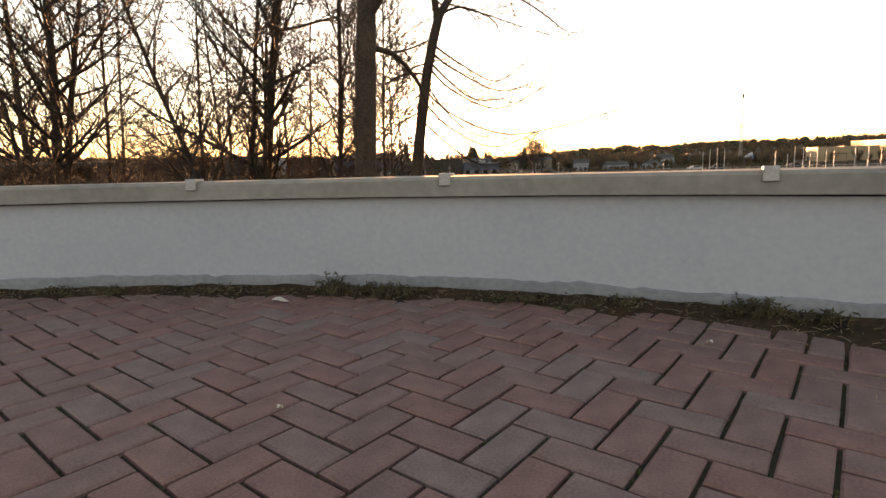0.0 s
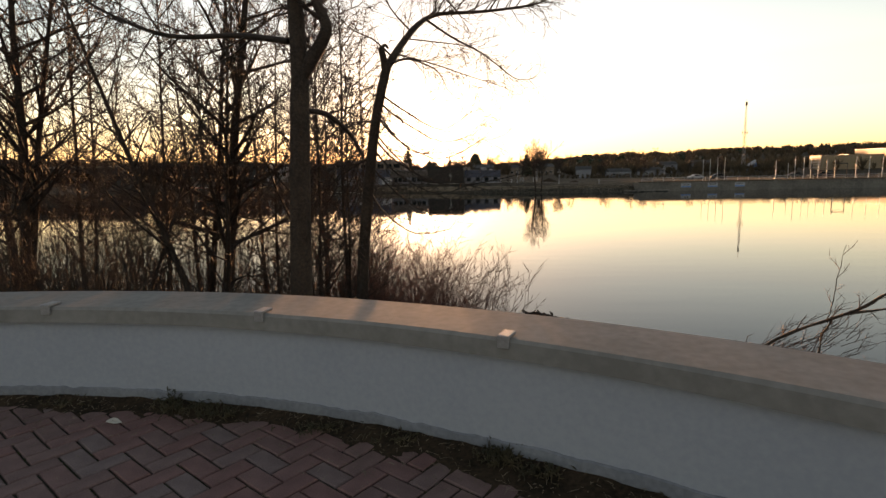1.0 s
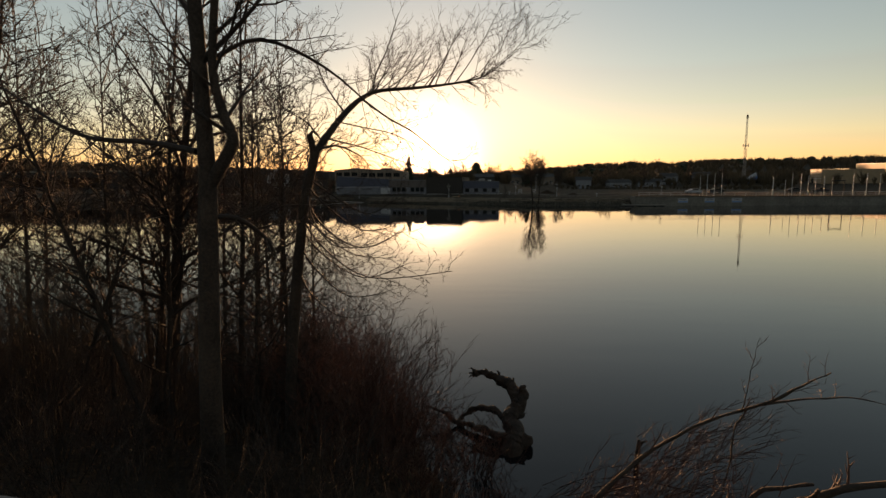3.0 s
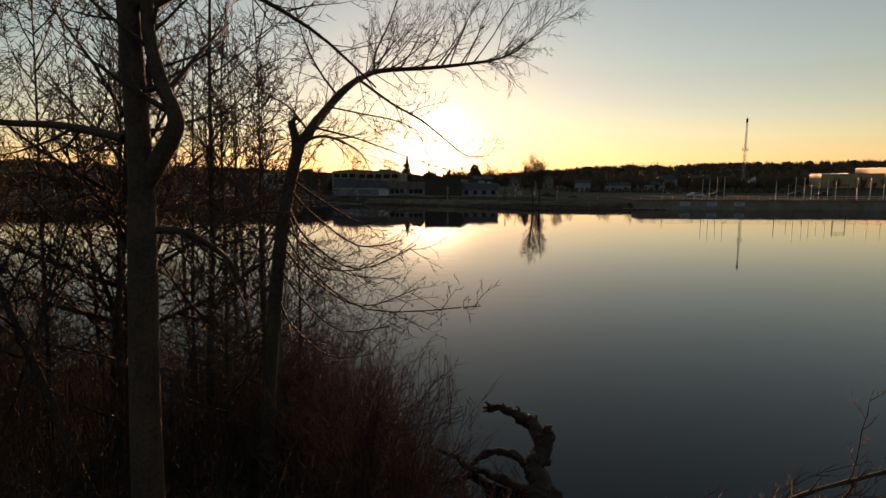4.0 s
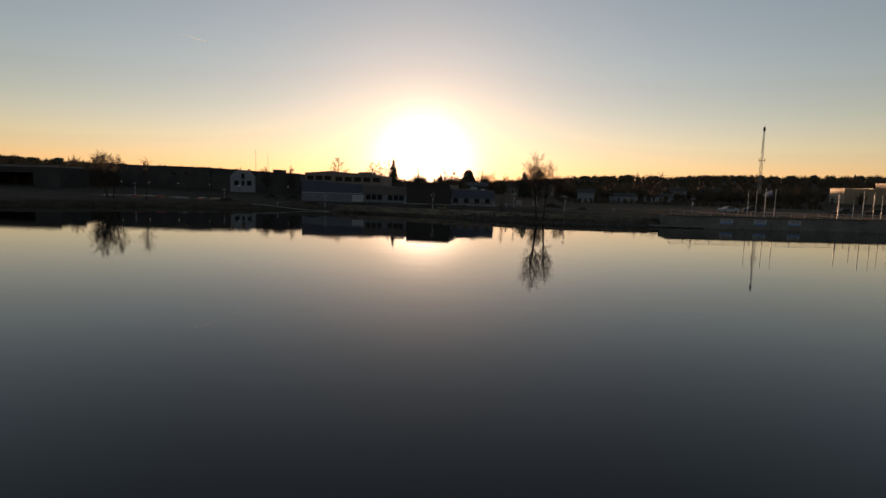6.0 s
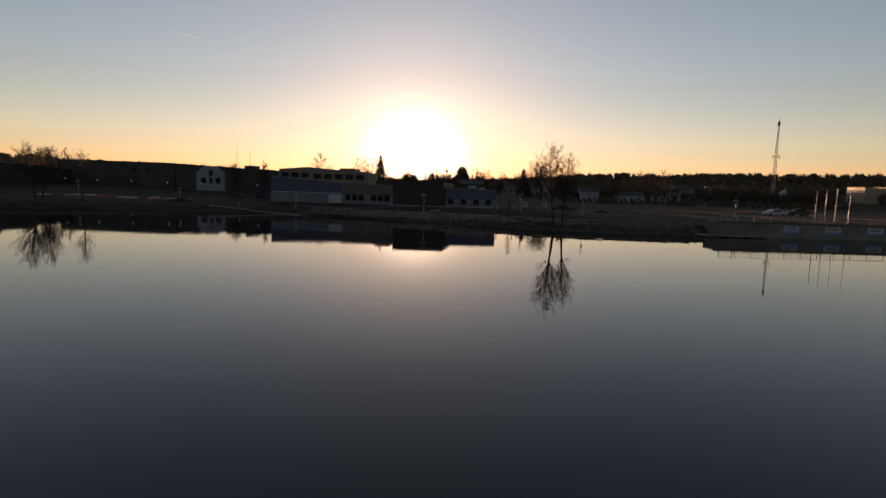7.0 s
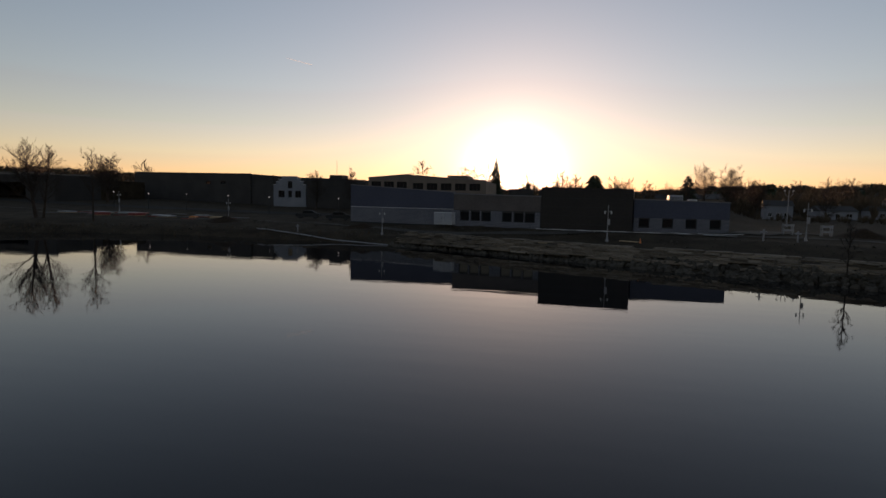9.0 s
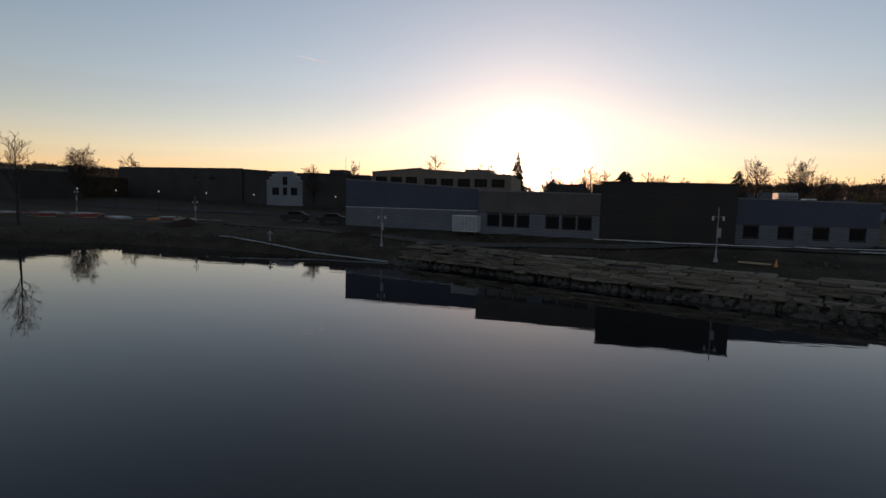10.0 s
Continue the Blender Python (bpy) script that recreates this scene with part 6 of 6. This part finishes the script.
dirt = ob_from("soil_drift", dv, df, M_DIRT, smooth=True)
tagged(dirt, "dark soil and grit drifted against the wall foot", "soil", kind="stuff")

rng = random.Random(21)
straw = Tubes()
for _ in range(2600):
    x, y, a, r = wall_strip_point(rng, -30, 62, 0.2 if rng.random() < 0.7 else 0.45)
    L, b = rng.uniform(0.008, 0.02) + 0.05 * rng.random() ** 4, rng.uniform(0, 6.28)
    z = 0.004 + 0.03 * max(0.0, 1 - (6.25 - r) / 0.22)
    p = Vector((x, y, z + rng.uniform(0, 0.008)))
    q = p + Vector((L * math.cos(b), L * math.sin(b), rng.uniform(-0.002, 0.012)))
    straw.add([p, p.lerp(q, 0.5) + Vector((0, 0, 0.003)), q], [0.0011, 0.0012, 0.0007], 3)
tagged(straw.make("straw", M_STRAW), "dry straw and stalk bits along the wall foot", "straw", kind="stuff")


def weed_patch(bearing, width, count, height, seed, label, mt, dist=0.1):
    rng = random.Random(seed)
    a = radians(bearing)
    c = Vector((CX + (6.25 - dist) * math.sin(a), CY + (6.25 - dist) * math.cos(a), 0.01))
    t = thing("weed", Matrix.Translation(c), label, "weed", "weeds along the wall foot")
    tb = Tubes()
    for _ in range(count):
        p = Vector((rng.gauss(0, width), rng.gauss(0, 0.035), 0))
        d = Vector((rng.gauss(0, 0.5), rng.gauss(0, 0.5), 1)).normalized()
        h = height * rng.uniform(0.35, 1.1)
        tb.add([p, p + d * h * 0.6, p + d * h + Vector((d.x, d.y, -0.3)) * h * 0.25], [0.0025, 0.0028, 0.0008], 3)
        for _ in range(2):
            q = p + d * h * rng.uniform(0.3, 0.9)
            e = Vector((rng.gauss(0, 1), rng.gauss(0, 1), 0.5)).normalized()
            tb.add([q, q + e * 0.012, q + e * 0.026], [0.001, 0.004, 0.0006], 3)
    tb.make("foliage", mt, t)


WEED = "small dull green weed tuft in the soil at the wall foot"
for i, (b, w, n, h) in enumerate(((8.6, 0.02, 34, 0.10), (9.6, 0.10, 70, 0.055), (11.6, 0.07, 50, 0.05), (25.5, 0.05, 80, 0.075), (27.2, 0.06, 45, 0.05), (-2, 0.06, 30, 0.035), (-5, 0.04, 25, 0.04), (3, 0.08, 30, 0.03), (17, 0.1, 40, 0.035),
                                  (21, 0.08, 40, 0.04), (32, 0.08, 45, 0.05), (37, 0.08, 50, 0.055), (42, 0.08, 45, 0.06), (47, 0.08, 40, 0.05), (-12, 0.08, 30, 0.04), (52, 0.08, 40, 0.05))):
    weed_patch(b, w, n, h, 300 + i, WEED, M_WEED, 0.06 + 0.03 * (i % 3))


def leaf(x, y, rz, s, label):
    t = thing("fallen_leaf", Matrix.LocRotScale((x, y, 0.006), Euler((0.1, 0.06, rz)), None), label, "leaf")
    v, f, n = [], [], 9
    for i in range(n):
        u = i / (n - 1)
        w = s * 0.32 * math.sin(math.pi * min(1, u * 1.05)) ** 0.8 + 0.0008
        for side in (-1, 0, 1):
            v.append((s * (u - 0.5), side * w, 0.012 * s * 10 * abs(side) * 0.4 + 0.002 + 0.006 * math.sin(u * 5)))
    for i in range(n - 1):
        for k in range(2):
            f.append((i * 3 + k, i * 3 + k + 1, i * 3 + k + 4, i * 3 + k + 3))
    ob = ob_from("blade", v, f, M_LEAF, t)
    sol = ob.modifiers.new("thickness", "SOLIDIFY")
    sol.thickness = 0.001


leaf(1.72, 5.0, 0.2, 0.075, "pale dry leaf lying on the pavers")
leaf(2.1, 3.9, 1.2, 0.02, "tiny pale leaf scrap on the pavers")
leaf(3.35, 4.35, 2.0, 0.025, "tiny pale leaf scrap on the pavers")

# ---------------------------------------------------------------- plaza: the clay pavers
W = 0.1004                            # laying width of a paver; its length is twice that
ORIGIN, TURN = Vector((2.4615, 3.7327)), radians(-36.35)
E1, E2 = Vector((math.cos(TURN), math.sin(TURN))), Vector((-math.sin(TURN), math.cos(TURN)))


def paver_verts(rng):
    """A paver of unit frame with chamfered top edges, slightly uneven."""
    a, b, c = W - 0.0050, W / 2 - 0.0050, 0.0055
    j = [rng.uniform(-0.0012, 0.0012) for _ in range(8)]
    return [(-a, -b, -0.05), (a, -b, -0.05), (a, b, -0.05), (-a, b, -0.05), (-a + j[0], -b, -c), (a, -b + j[1], -c), (a + j[2], b, -c), (-a, b + j[3], -c),
            (-a + c, -b + c + j[4], 0), (a - c, -b + c, j[5]), (a - c, b - c, j[6]), (-a + c + j[7], b - c, 0)]


PAVER_FACES = [(0, 1, 5, 4), (1, 2, 6, 5), (2, 3, 7, 6), (3, 0, 4, 7), (4, 5, 9, 8), (5, 6, 10, 9), (6, 7, 11, 10), (7, 4, 8, 11), (8, 9, 10, 11)]
rng = random.Random(9)
paver_meshes = []
for _ in range(6):
    me = bpy.data.meshes.new("paver")
    me.from_pydata(paver_verts(rng), [], PAVER_FACES)
    me.materials.append(M_BRICK)
    paver_meshes.append(me)
field_v, field_f, single = [], [], 0
moss_v, moss_f = [], []
for i in range(-70, 71):
    for j in range(-40, 41):
        for kind in (0, 1):
            ca, cb, turn = (1.0, -0.5, 0.0) if kind == 0 else (1.5, 1.0, math.pi / 2)
            a, b = ca - i + 2 * j, cb + i + 2 * j
            p = ORIGIN + (E1 * a + E2 * b) * W
            r = math.hypot(p.x - CX, p.y - CY)
            if r > 6.2:
                continue
            m = Matrix.LocRotScale((p.x, p.y, rng.uniform(-0.003, 0.001)), Euler((rng.gauss(0, 0.006), rng.gauss(0, 0.006), TURN + turn + rng.gauss(0, 0.006))), None)
            if 0.2 < p.x < 5.2 and 3.3 < p.y < 5.3:      # soil and moss standing in its joints
                for _ in range(9):
                    u, side = rng.uniform(-1, 1), rng.choice((-1, 1))
                    o = Vector((u * W, side * W / 2, 0)) if rng.random() < 0.67 else Vector((side * W, u * W / 2, 0))
                    q = m @ o
                    if noise.noise((q.x * 5, q.y * 5, 1)) + 0.5 * noise.noise((q.x * 17, q.y * 17, 2)) < rng.uniform(-0.45, 0.35):
                        continue
                    k, s = len(moss_v), rng.uniform(0.003, 0.0085)
                    z, h = -0.0155, rng.uniform(0.004, 0.013)
                    for c in range(5):
                        t = c * 1.257 + rng.uniform(-0.4, 0.4)
                        d = s * rng.uniform(0.6, 1.4)
                        moss_v.append((q.x + d * math.cos(t), q.y + d * math.sin(t), z))
                    moss_v.append((q.x + rng.gauss(0, 0.2) * s, q.y + rng.gauss(0, 0.2) * s, z + h))
                    moss_f += [(k + c, k + (c + 1) % 5, k + 5) for c in range(5)]
            if 1.55 < p.x < 3.75 and 3.45 < p.y < 5.1 and single < 300 and p.y > 3.4:
                ob = new("paver", rng.choice(paver_meshes))
                ob.parent = pavement
                ob.matrix_basis = m
                single += 1
            else:
                k = len(field_v)
                field_v += [m @ Vector(q) for q in paver_verts(rng)]
                field_f += [tuple(k + q for q in fc) for fc in PAVER_FACES]
field = ob_from("paver_field", field_v, field_f, M_BRICK_FIELD, pavement)
tagged(field, "weathered red and grey clay pavers", kind="stuff")
moss = ob_from("joint_moss", moss_v, moss_f, M_MOSS)
tagged(moss, "crumbs of soil and moss in the paver joints", "moss", kind="stuff")
